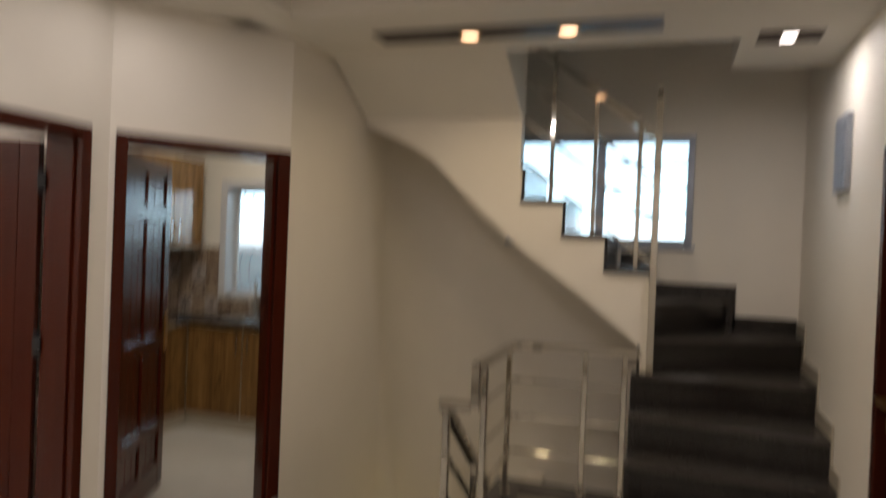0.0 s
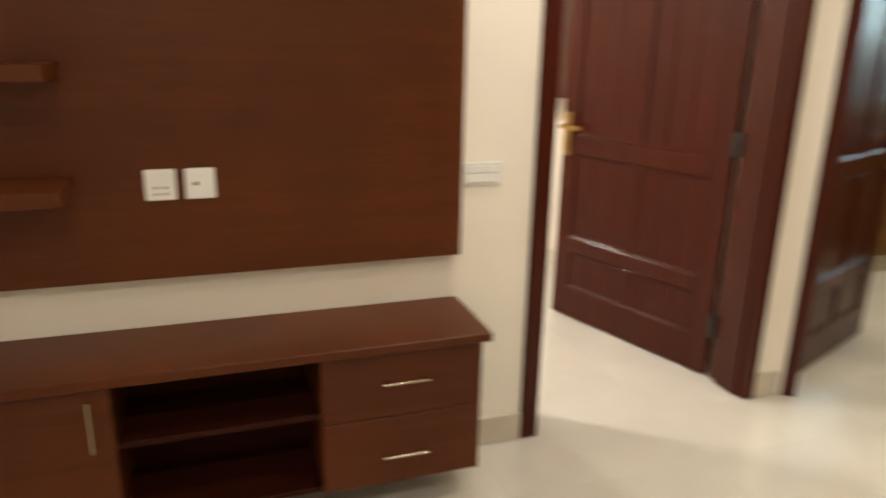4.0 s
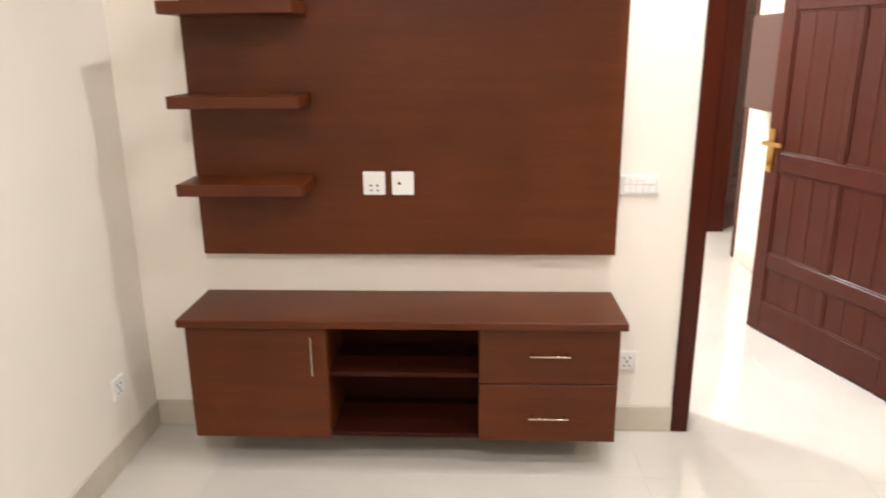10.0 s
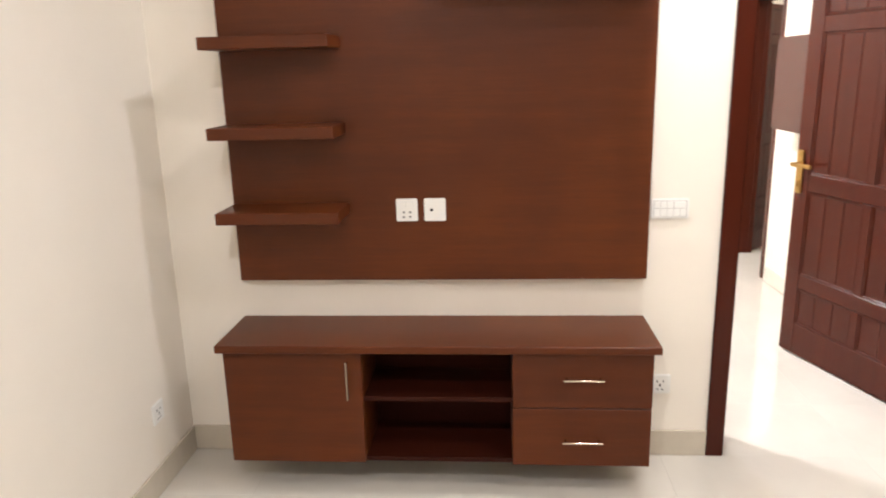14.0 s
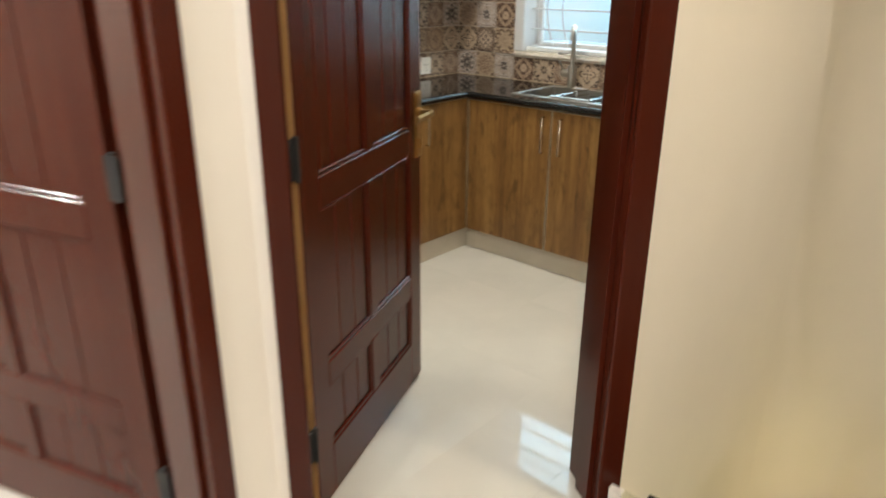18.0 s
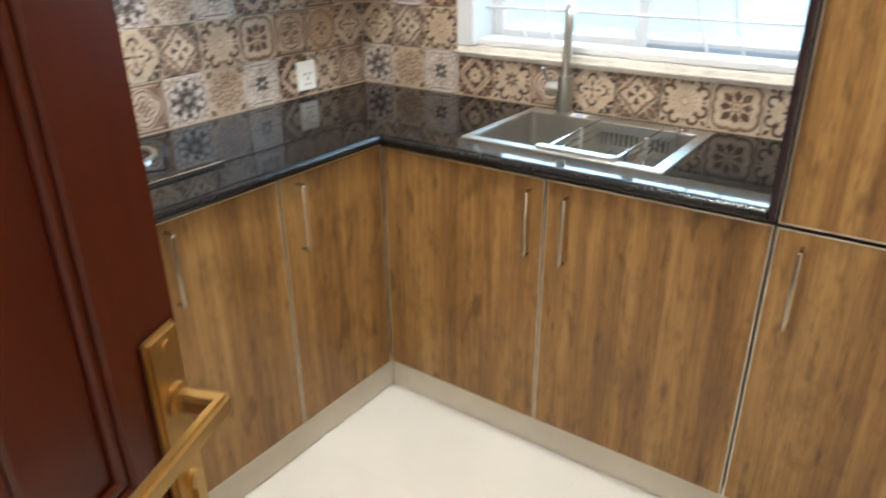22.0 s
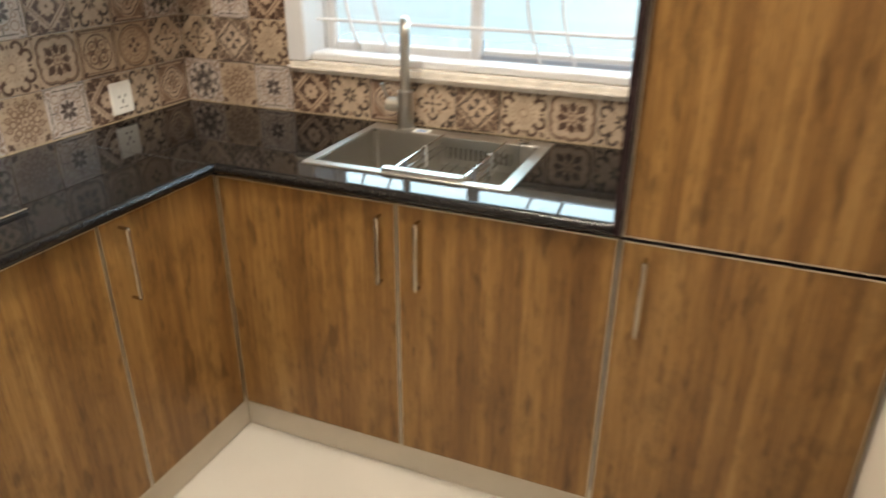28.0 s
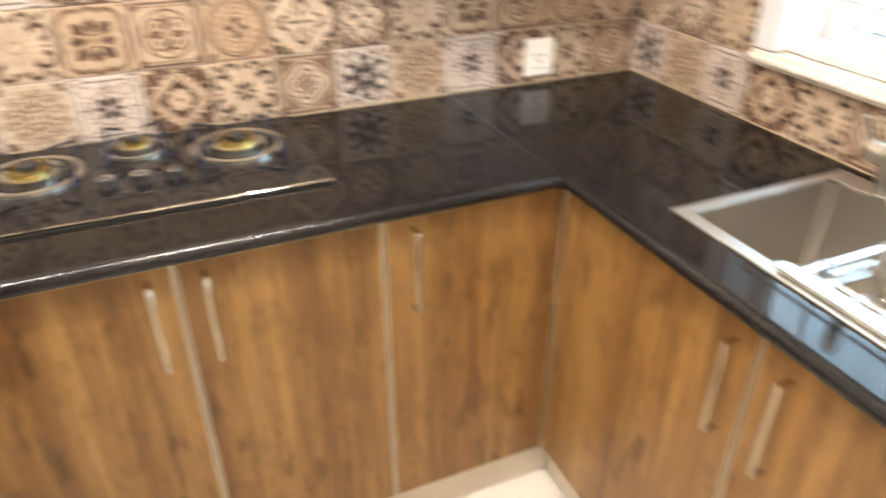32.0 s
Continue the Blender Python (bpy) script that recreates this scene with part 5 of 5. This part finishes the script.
for bxx, byy, r in ((4.520, 1.520, 0.066), (4.715, 1.590, 0.045), (4.912, 1.520, 0.066)):
    bm = B()
    ring(bm, (bxx, byy), r * 1.24, r * 1.44, ZH, ZH + 0.007)
    ring(bm, (bxx, byy), r * 0.62, r * 0.86, ZH, ZH + 0.014)
    bn = part("burner", bm, BRUSHED, hob, "round steel burner pan", smooth=True)
    bm = B()
    ring(bm, (bxx, byy), r * 0.36, r * 0.62, ZH, ZH + 0.024)
    part("burner_crown", bm, BURNER_BRASS, bn, "brass burner crown", smooth=True)
    bm = B()
    cyl(bm, (bxx, byy, ZH + 0.010), (bxx, byy, ZH + 0.030), r * 0.28, seg=20)
    part("burner_cap", bm, IRON, bn, "dark burner cap", smooth=True)
    for k in range(4):
        a = math.pi / 4 + k * math.pi / 2
        ca, sa = math.cos(a), math.sin(a)
        bm = B()
        tube(bm, [(bxx + ca * r * 1.75, byy + sa * r * 1.75, ZH), (bxx + ca * r * 1.7, byy + sa * r * 1.7, ZH + 0.036), (bxx + ca * r * 0.7, byy + sa * r * 0.7, ZH + 0.040)], 0.0035)
        arm = part("pan_support", bm, IRON, bn, "thin dark pan support")
        bm = B()
        cyl(bm, (bxx + ca * r * 1.72, byy + sa * r * 1.72, ZH + 0.001), (bxx + ca * r * 1.72, byy + sa * r * 1.72, ZH + 0.030), 0.0055, 0.0045, seg=10)
        part("support_foot", bm, BLUE_TIP, bn, "dark blue enamelled foot")
for k in range(3):
    x = 4.655 + k * 0.06
    bm = B()
    cyl(bm, (x, 1.420, ZH), (x, 1.420, ZH + 0.016), 0.019, 0.016, seg=20)
    knob = part("knob", bm, BLACK, hob, "small dark control knob", smooth=True)
    bm = B()
    ring(bm, (x, 1.420), 0.010, 0.0155, ZH + 0.016, ZH + 0.018, 20)
    part("knob_cap", bm, CHROME, knob, "bright metal rim", smooth=True)

# ---------------------------------------------------------------- wall cabinets
wallcab = thing("wall_cabinet", (5.5, 1.53, 1.505), "oak laminate wall cabinet with glossy doors over the worktop", "cabinet", "wall cabinets")
GLOSSY = wood("glossy_oak_laminate", (0.085, 0.042, 0.013), (0.235, 0.120, 0.036), (0.370, 0.205, 0.070), (7, 7, 0.55), 0.10, 0.6, 1.0, (0.34, 0.5, 0.66))
bm = B()
box(bm, (5.16, 1.392, 1.505), (5.935, K_NORTH - 0.001, 2.27))
part("body", bm, LAMINATE, wallcab)
for x0, x1, hx in ((5.162, 5.546, 5.505), (5.551, 5.933, 5.595)):
    bm = B()
    box(bm, (x0, 1.374, 1.508), (x1, 1.391, 2.268), 0.001)
    d = part("door", bm, GLOSSY, wallcab)
    bar_handle(d, (hx, 1.374, 1.56), (hx, 1.374, 1.70), (0, -0.026, 0), CHROME, flat=True)
    bm = B()
    box(bm, (x0, 1.3735, 1.503), (x1, 1.392, 1.508))
    part("metal_edging", bm, ALU, d)

# floor drain
drain = thing("floor_drain", (5.425, -0.19, 0.0), "square steel floor drain with a round grate", "drain")
bm = B()
box(bm, (5.358, -0.259, -0.002), (5.492, -0.121, 0.004), 0.0015)
part("cover", bm, ALU, drain)
bm = B()
ring(bm, (5.425, -0.19), 0.040, 0.048, 0.004, 0.007)
part("grate_ring", bm, CHROME, drain)
for k in range(5):
    bm = B()
    w = (0.030, 0.038, 0.039, 0.038, 0.030)[k]
    box(bm, (5.425 - w, -0.216 + k * 0.013 - 0.0025, 0.0042), (5.425 + w, -0.216 + k * 0.013 + 0.0025, 0.0048))
    part("grate_slot", bm, HOLE, drain)

# ---------------------------------------------------------------- patterned wall tiles
P = 0.143


class Val:
    """A number in a node tree, with arithmetic."""

    def __init__(self, tree, out):
        self.tree, self.out = tree, out

    def op(self, kind, other=None, third=None):
        nd = self.tree.nodes.new("ShaderNodeMath")
        nd.operation = kind
        self.tree.links.new(self.out, nd.inputs[0])
        for i, o in ((1, other), (2, third)):
            if isinstance(o, Val):
                self.tree.links.new(o.out, nd.inputs[i])
            elif o is not None:
                nd.inputs[i].default_value = o
        return Val(self.tree, nd.outputs[0])

    def __add__(self, o): return self.op("ADD", o)
    def __sub__(self, o): return self.op("SUBTRACT", o)
    def __mul__(self, o): return self.op("MULTIPLY", o)
    def abs(self): return self.op("ABSOLUTE")
    def cos(self): return self.op("COSINE")
    def sin(self): return self.op("SINE")
    def below(self, limit, soft=0.035):
        """1 where the value is under the limit, with a soft edge."""
        nd = self.tree.nodes.new("ShaderNodeMapRange")
        self.tree.links.new(self.out, nd.inputs["Value"])
        nd.inputs["From Min"].default_value, nd.inputs["From Max"].default_value = limit - soft, limit + soft
        nd.inputs["To Min"].default_value, nd.inputs["To Max"].default_value = 1.0, 0.0
        return Val(self.tree, nd.outputs["Result"])
    def most(self, o): return self.op("MAXIMUM", o)
    def least(self, o): return self.op("MINIMUM", o)


def motif_material(k, base, ink, second):
    """A glazed square printed with one of twelve figures."""
    m, n, l, b = material("patterned_tile")
    t = m.node_tree
    tc = n.new("ShaderNodeTexCoord")
    warp = n.new("ShaderNodeTexNoise")
    warp.inputs["Scale"].default_value = 90
    l.new(tc.outputs["Object"], warp.inputs["Vector"])
    sep = n.new("ShaderNodeSeparateXYZ")
    l.new(tc.outputs["Object"], sep.inputs[0])
    wob = (Val(t, warp.outputs["Fac"]) - 0.5) * 0.05
    x = Val(t, sep.outputs["X"]) * (2 / P) + wob
    z = Val(t, sep.outputs["Z"]) * (2 / P) + wob
    ax, az = x.abs(), z.abs()
    r = (x * x + z * z).op("SQRT")
    a = z.op("ARCTAN2", x)
    sq = ax.most(az)
    di = ax + az

    def line(v, at, w=0.028):
        return (v - at).abs().below(w, 0.022)

    def leaf(count, rm, w, turn=0.0):
        """Below 0 inside leaves set round the middle."""
        return (r - rm).abs() - ((a * float(count)) + turn).cos() * w

    def ringlets(count, rm, turn=0.0):
        """The distance from the nearest of a ring of points."""
        s = math.tau / count
        f = (a + (turn + 50 * s)).op("MODULO", s) - s / 2
        return (r * r - r * f.cos() * (2 * rm) + rm * rm).op("MAXIMUM", 0.0).op("SQRT")

    def invert(v):
        return v.op("MULTIPLY", -1.0) + 1.0

    def beyond(v, limit):
        return invert(v.below(limit))

    # the tile folded about its axes (u, v) and about its diagonals (d, q)
    u, v = sq, ax.least(az)
    d, q = di * 0.7071, (ax - az).abs() * 0.7071

    def away(p, s, p0, s0):
        return ((p - p0) * (p - p0) + (s - s0) * (s - s0)).op("SQRT")

    def dot(p, s, p0, s0, size):
        return away(p, s, p0, s0).below(size, 0.025)

    def blade(p, s, p0, s0, p1, s1, w):
        """Below 0 inside a pointed leaf from one point to another."""
        dp, ds = p1 - p0, s1 - s0
        n2 = dp * dp + ds * ds
        along = ((p - p0) * dp + (s - s0) * ds) * (1 / n2)
        aside = ((p - p0) * ds - (s - s0) * dp).abs() * n2 ** -0.5
        return aside - along * (invert(along)) * (4 * w)

    def filled(p, s, *ends):
        return blade(p, s, *ends).below(0, 0.022)

    def hook(p, s, p0, s0, size, w, side, turn=0.0):
        """An open ring that ends in a bead; side says which way it opens."""
        cs, sn = math.cos(turn), math.sin(turn)
        keep = ((p - p0) * (cs * side) + (s - s0) * (sn * side)).below(size * 0.45)
        bead = dot(p, s, p0 + side * cs * size * 0.45 - sn * size * 0.75, s0 + side * sn * size * 0.45 + cs * size * 0.75, w * 1.35)
        return line(away(p, s, p0, s0), size, w).least(keep).most(bead)

    edge = line(sq, 0.95, 0.026)
    corner = filled(d, q, 0.98, 0.0, 1.30, 0.0, 0.075)
    sprig = corner.most(filled(d, q, 1.00, 0.05, 1.06, 0.34, 0.05)).most(dot(d, q, 1.34, 0.0, 0.05))
    foliage = (filled(d, q, 0.66, 0.0, 1.26, 0.0, 0.15).most(filled(d, q, 0.72, 0.14, 0.92, 0.50, 0.09))
               .most(filled(d, q, 0.96, 0.14, 1.08, 0.42, 0.07)).most(filled(u, v, 0.80, 0.10, 0.96, 0.34, 0.07)))
    if k == 0:      # dark wheel of heart-shaped leaves in a scalloped ring
        dark = (filled(u, v, 0.10, 0.0, 0.46, 0.0, 0.12).most(filled(d, q, 0.10, 0.0, 0.46, 0.0, 0.12))
                .most(dot(u, v, 0.66, 0.07, 0.10)).most(dot(d, q, 0.66, 0.07, 0.10)).most(r.below(0.07))
                .most(line(ringlets(8, 0.64), 0.23, 0.032)))
        soft = line(r, 0.95, 0.022).most(sprig).most(line(r, 0.50, 0.02))
    elif k == 1:    # brown lattice with a pale diamond and flower
        petal = dot(u, v, 0.21, 0.0, 0.15).most(filled(d, q, 0.05, 0.0, 0.44, 0.0, 0.07))
        dark = di.below(0.66).least(invert(petal)).most(foliage).most(edge.least(v.below(0.7)))
        soft = r.below(0.07).most(line(di, 0.80, 0.035)).most(line(away(d, q, 0.86, 0.30), 0.13, 0.028)).most(line(sq, 0.86, 0.022))
    elif k == 2:    # burst of thin petals with pairs of curls
        dark = (filled(u, v, 0.06, 0.0, 0.36, 0.0, 0.065).most(filled(d, q, 0.06, 0.0, 0.40, 0.0, 0.06))
                .most(hook(u, v, 0.70, 0.36, 0.205, 0.056, 1, -2.2)).most(corner))
        soft = filled(d, q, 0.40, 0.0, 0.92, 0.0, 0.035).most(filled(u, v, 0.72, 0.0, 0.95, 0.0, 0.06))
    elif k == 3:    # rope frame of lobes with eight dark leaves
        lobe = away(d, q, 0.60, 0.0).least(away(u, v, 0.52, 0.0) + 0.05)
        dark = (line(lobe, 0.46, 0.035).least(r.below(1.15)).least(beyond(r, 0.60))
                .most(filled(u, v, 0.20, 0.0, 0.64, 0.0, 0.13)).most(filled(d, q, 0.26, 0.0, 0.74, 0.0, 0.14)).most(dot(d, q, 1.32, 0.0, 0.06)))
        soft = (line(lobe, 0.39, 0.028).least(beyond(r, 0.60)).most(line(sq, 0.17, 0.03)).most(sq.below(0.08))
                .most(line(away(u, v, 0.46, 0.20), 0.07, 0.02)))
    elif k == 4:    # pale quatrefoil band outlined in brown
        lobe = away(u, v, 0.26, 0.0)
        dark = line(lobe, 0.44, 0.032).most(line(lobe, 0.235, 0.03)).most(line(sq, 0.93, 0.03)).most(filled(d, q, 0.02, 0.0, 0.26, 0.0, 0.06)).most(corner)
        soft = beyond(lobe, 0.53).least(sq.below(0.82)).most(dot(u, v, 0.25, 0.0, 0.10)).most(line(sq, 0.88, 0.018))
    elif k == 5:    # round medallion
        dark = line(r, 0.86, 0.030).most(filled(u, v, 0.06, 0.0, 0.36, 0.0, 0.09)).most(corner)
        soft = (line(r, 0.75, 0.04).most(line(r, 0.45, 0.022)).most(line(away(d, q, 0.24, 0.0), 0.10, 0.024)).most(edge)
                .most(ringlets(16, 0.60).below(0.05)))
    elif k == 6:    # beaded scrollwork with dark leaves in the corners
        dark = corner.most(dot(d, q, 1.14, 0.10, 0.07))
        soft = (line(ringlets(8, 0.28), 0.10, 0.03).most(line(ringlets(8, 0.52, 0.39), 0.13, 0.032)).most(line(ringlets(12, 0.72), 0.11, 0.028))
                .most(ringlets(12, 0.72).below(0.035)).most(ringlets(16, 0.92).below(0.035)).most(r.below(0.08)))
    elif k == 7:    # snowflake in a broken line frame
        dark = (filled(u, v, 0.05, 0.0, 0.44, 0.0, 0.075).most(filled(d, q, 0.06, 0.0, 0.46, 0.0, 0.10))
                .most(line(sq, 0.84, 0.024).least(v.below(0.62))).most(line(v, 0.0, 0.024).least(beyond(u, 0.56)).least(u.below(0.84)))
                .most(line(sq, 0.95, 0.02).least(beyond(v, 0.60))))
        soft = (line(away(u, v, 0.56, 0.16), 0.10, 0.024).most(line(away(d, q, 0.76, 0.0), 0.17, 0.022)).most(filled(d, q, 0.98, 0.0, 1.24, 0.0, 0.06))
                .most(line(r, 0.50, 0.02)))
    elif k == 8:    # pale sunburst in a wreath of curls
        dark = hook(u, v, 0.68, 0.36, 0.215, 0.062, 1, -2.2).most(corner).most(filled(u, v, 0.66, 0.0, 0.86, 0.0, 0.05))
        soft = leaf(16, 0.34, 0.14).abs().below(0.026).most(line(r, 0.16, 0.02)).most(filled(d, q, 0.52, 0.0, 0.92, 0.0, 0.045))
    elif k == 9:    # white diamond star with a dark flower on brown leaves
        star = blade(u, v, 0.0, 0.0, 0.80, 0.0, 0.24).least(blade(d, q, 0.0, 0.0, 0.55, 0.0, 0.16))
        dark = (line(star, 0.02, 0.03).most(filled(u, v, 0.06, 0.0, 0.44, 0.0, 0.075)).most(dot(u, v, 0.33, 0.09, 0.055))
                .most(line(di, 0.86, 0.026)).most(edge.least(v.below(0.8))))
        soft = foliage.most(line(di, 0.76, 0.026)).most(line(away(d, q, 0.84, 0.30), 0.12, 0.026)).most(line(sq, 0.86, 0.02))
    elif k == 10:   # small cross between brackets
        dark = (r.below(0.09).most(filled(u, v, 0.12, 0.0, 0.44, 0.0, 0.055)).most(line(away(u, v, 0.46, 0.0), 0.20, 0.05).least(beyond(u, 0.42)))
                .most(filled(d, q, 0.88, 0.0, 1.30, 0.0, 0.11)).most(filled(d, q, 0.92, 0.10, 1.02, 0.48, 0.08)).most(dot(d, q, 1.14, 0.16, 0.06)))
        soft = line(away(u, v, 0.80, 0.0), 0.12, 0.03).least(u.below(0.84)).most(line(sq, 0.93, 0.022).least(beyond(v, 0.35))).most(filled(d, q, 0.30, 0.0, 0.60, 0.0, 0.05))
    else:           # flower in a circle and a dark square
        dark = line(sq, 0.90, 0.035).most(line(r, 0.70, 0.032)).most(line(away(d, q, 0.36, 0.0), 0.20, 0.03)).most(corner)
        soft = filled(u, v, 0.12, 0.0, 0.62, 0.0, 0.10).most(r.below(0.08)).most(dot(d, q, 0.36, 0.0, 0.08)).most(line(sq, 0.80, 0.022))
    fade = noise_node(n, l, tc.outputs["Object"], 34, 4.0)
    oi = n.new("ShaderNodeObjectInfo")
    hs = n.new("ShaderNodeHueSaturation")
    l.new(ramp(n, l, fade, [(0.3, tuple(c * 0.82 for c in base)), (0.7, tuple(min(1, c * 1.12) for c in base))]), hs.inputs["Color"])
    l.new(scaled(n, l, oi.outputs["Random"], 0.12, 0.94), hs.inputs["Value"])
    l.new(scaled(n, l, oi.outputs["Random"], -0.2, 1.1), hs.inputs["Saturation"])
    col = hs.outputs["Color"]
    worn = Val(t, fade).below(0.62, 0.12)
    for mask, tint, amount in ((soft, second, 0.85), (dark, ink, 0.97)):
        mx = n.new("ShaderNodeMix")
        mx.data_type = "RGBA"
        l.new((mask * (worn * 0.35 + 0.65) * amount).out, mx.inputs["Factor"])
        l.new(col, mx.inputs["A"])
        mx.inputs["B"].default_value = (*tint, 1)
        col = mx.outputs["Result"]
    l.new(col, b.inputs["Base Color"])
    l.new(scaled(n, l, fade, 0.2, 0.22), b.inputs["Roughness"])
    bumped(n, l, b, fade, 0.06)
    return m


CREAM, DARK_INK, TAN = (0.46, 0.350, 0.262), (0.024, 0.012, 0.009), (0.175, 0.092, 0.050)
RED_INK = (0.052, 0.021, 0.011)
PALE = (0.50, 0.43, 0.385)
BROWN = (0.115, 0.052, 0.026)
MOTIFS = [motif_material(k, *c) for k, c in enumerate((
    (PALE, (0.028, 0.020, 0.018), TAN), (CREAM, RED_INK, BROWN), ((0.425, 0.325, 0.238), DARK_INK, BROWN),
    ((0.415, 0.315, 0.228), RED_INK, BROWN), (CREAM, RED_INK, BROWN), ((0.39, 0.290, 0.205), RED_INK, (0.18, 0.092, 0.046)),
    ((0.44, 0.340, 0.255), RED_INK, BROWN), (PALE, DARK_INK, TAN), ((0.43, 0.33, 0.240), RED_INK, BROWN),
    (CREAM, (0.030, 0.020, 0.018), RED_INK), ((0.43, 0.325, 0.235), DARK_INK, TAN), ((0.41, 0.305, 0.215), RED_INK, BROWN)))]


def tile_mesh(mat, w, h):
    bm = B()
    box(bm, (-w / 2, -0.009, -h / 2), (w / 2, 0, h / 2), 0.0012)
    return mesh_of("tile", bm, mat)


FULL = [tile_mesh(m, P - 0.002, P - 0.002) for m in MOTIFS]
CUT = 0.030
CLIPPED = [tile_mesh(m, P - 0.002, CUT - 0.001) for m in MOTIFS]
Z0 = ZC + 0.0015
splash_n = thing("tile_splashback_north", (4.8, K_NORTH, ZC), "brown and cream patterned ceramic tiles behind the hob", "splashback", kind="structure")
splash_e = thing("tile_splashback_east", (EAST, 0.9, ZC), "brown and cream patterned ceramic tiles round the kitchen window", "splashback", kind="structure")
bm = B()
box(bm, (3.58, K_NORTH - 0.003, ZC + 0.0005), (EAST - 0.001, K_NORTH - 0.0005, 1.503))
part("grout", bm, JOINT, splash_n, "cream grout")
bm = B()
box(bm, (EAST - 0.003, 0.107, ZC + 0.0005), (EAST - 0.0005, K_NORTH - 0.004, KW[2] - SURR + 0.009))
box(bm, (EAST - 0.003, KW[1] + SURR + 0.009, KW[2] - SURR + 0.009), (EAST - 0.0005, K_NORTH - 0.004, 1.503))
part("grout", bm, JOINT, splash_e, "cream grout")
bm = B()
box(bm, (3.58, K_NORTH - 0.0140, ZC), (EAST - 0.016, K_NORTH - 0.0121, ZC + 0.0025))
box(bm, (EAST - 0.0140, 0.107, ZC), (EAST - 0.0121, K_NORTH - 0.0125, ZC + 0.0025))
part("grout_line", bm, plain("tan_grout", (0.44, 0.34, 0.22), 0.7, var=0.15, scale=40), splash_n, "cream grout line along the worktop")


# two printed runs of six motifs alternate from row to row
RUN_A, RUN_B = (0, 6, 7, 1, 2, 4), (10, 9, 8, 3, 11, 5)
for row in range(5):
    h = P if row < 4 else CUT
    zc = Z0 + row * P + h / 2
    run, shift = (RUN_A, RUN_B)[row % 2], (0, 0, 1, 2, 3)[row]
    for col in range(18):
        k = run[(5 - col + shift + (row == 1)) % 6]
        x = EAST - 0.012 - P * (col + 0.5)
        if x - P / 2 > 3.57:
            shared("tile", (FULL if row < 4 else CLIPPED)[k], splash_n, pose(x, K_NORTH - 0.003, zc))
    for col in range(11):
        k = 2 if col == 10 else (run if col < 6 else RUN_B)[(col + shift) % 6]
        y = 1.6835 - P * (col + 0.5)
        if row == 0 or y - P / 2 > KW[1] + SURR - 0.03:
            shared("tile", (FULL if row < 4 else CLIPPED)[k], splash_e, pose(EAST - 0.003, y, zc, 0, 0, -90))

# ---------------------------------------------------------------- floor tiles
STEP = 0.80
tile_cache = {}


def lay(x0, x1, y0, y1, gap=0.0002, bev=0.00012):
    i = math.floor((x0 - 0.366) / STEP)
    while 0.366 + i * STEP < x1:
        xa, xb = max(x0, 0.366 + i * STEP), min(x1, 0.366 + (i + 1) * STEP)
        j = math.floor((y0 + 0.34) / STEP)
        while -0.34 + j * STEP < y1:
            ya, yb = max(y0, -0.34 + j * STEP), min(y1, -0.34 + (j + 1) * STEP)
            w, h = xb - xa, yb - ya
            if w > 0.01 and h > 0.01:
                key = (round(w, 3), round(h, 3), gap)
                if key not in tile_cache:
                    bm = B()
                    box(bm, (-w / 2 + gap, -h / 2 + gap, -0.004), (w / 2 - gap, h / 2 - gap, 0.0), bev)
                    tile_cache[key] = mesh_of("tile", bm, TILE)
                shared("tile", tile_cache[key], floor, pose((xa + xb) / 2, (ya + yb) / 2, 0))
            j += 1
        i += 1


lay(WEST, 3.785, SOUTH, 0.0)
lay(3.785, 4.43, SOUTH, -1.79)
lay(4.43, 4.90, -2.46, -1.79)
lay(3.785, 4.20, -0.60, 0.0)
lay(4.20, EAST, -0.50, 0.0, 0.00006, 0)
lay(1.0, 3.40, 0.0, 3.60)
lay(3.40, 4.60, 0.0, K_NORTH, 0.00006, 0)
lay(3.40, 4.60, K_NORTH, 4.20)
lay(4.60, EAST, 0.0, K_NORTH, 0.00006, 0)
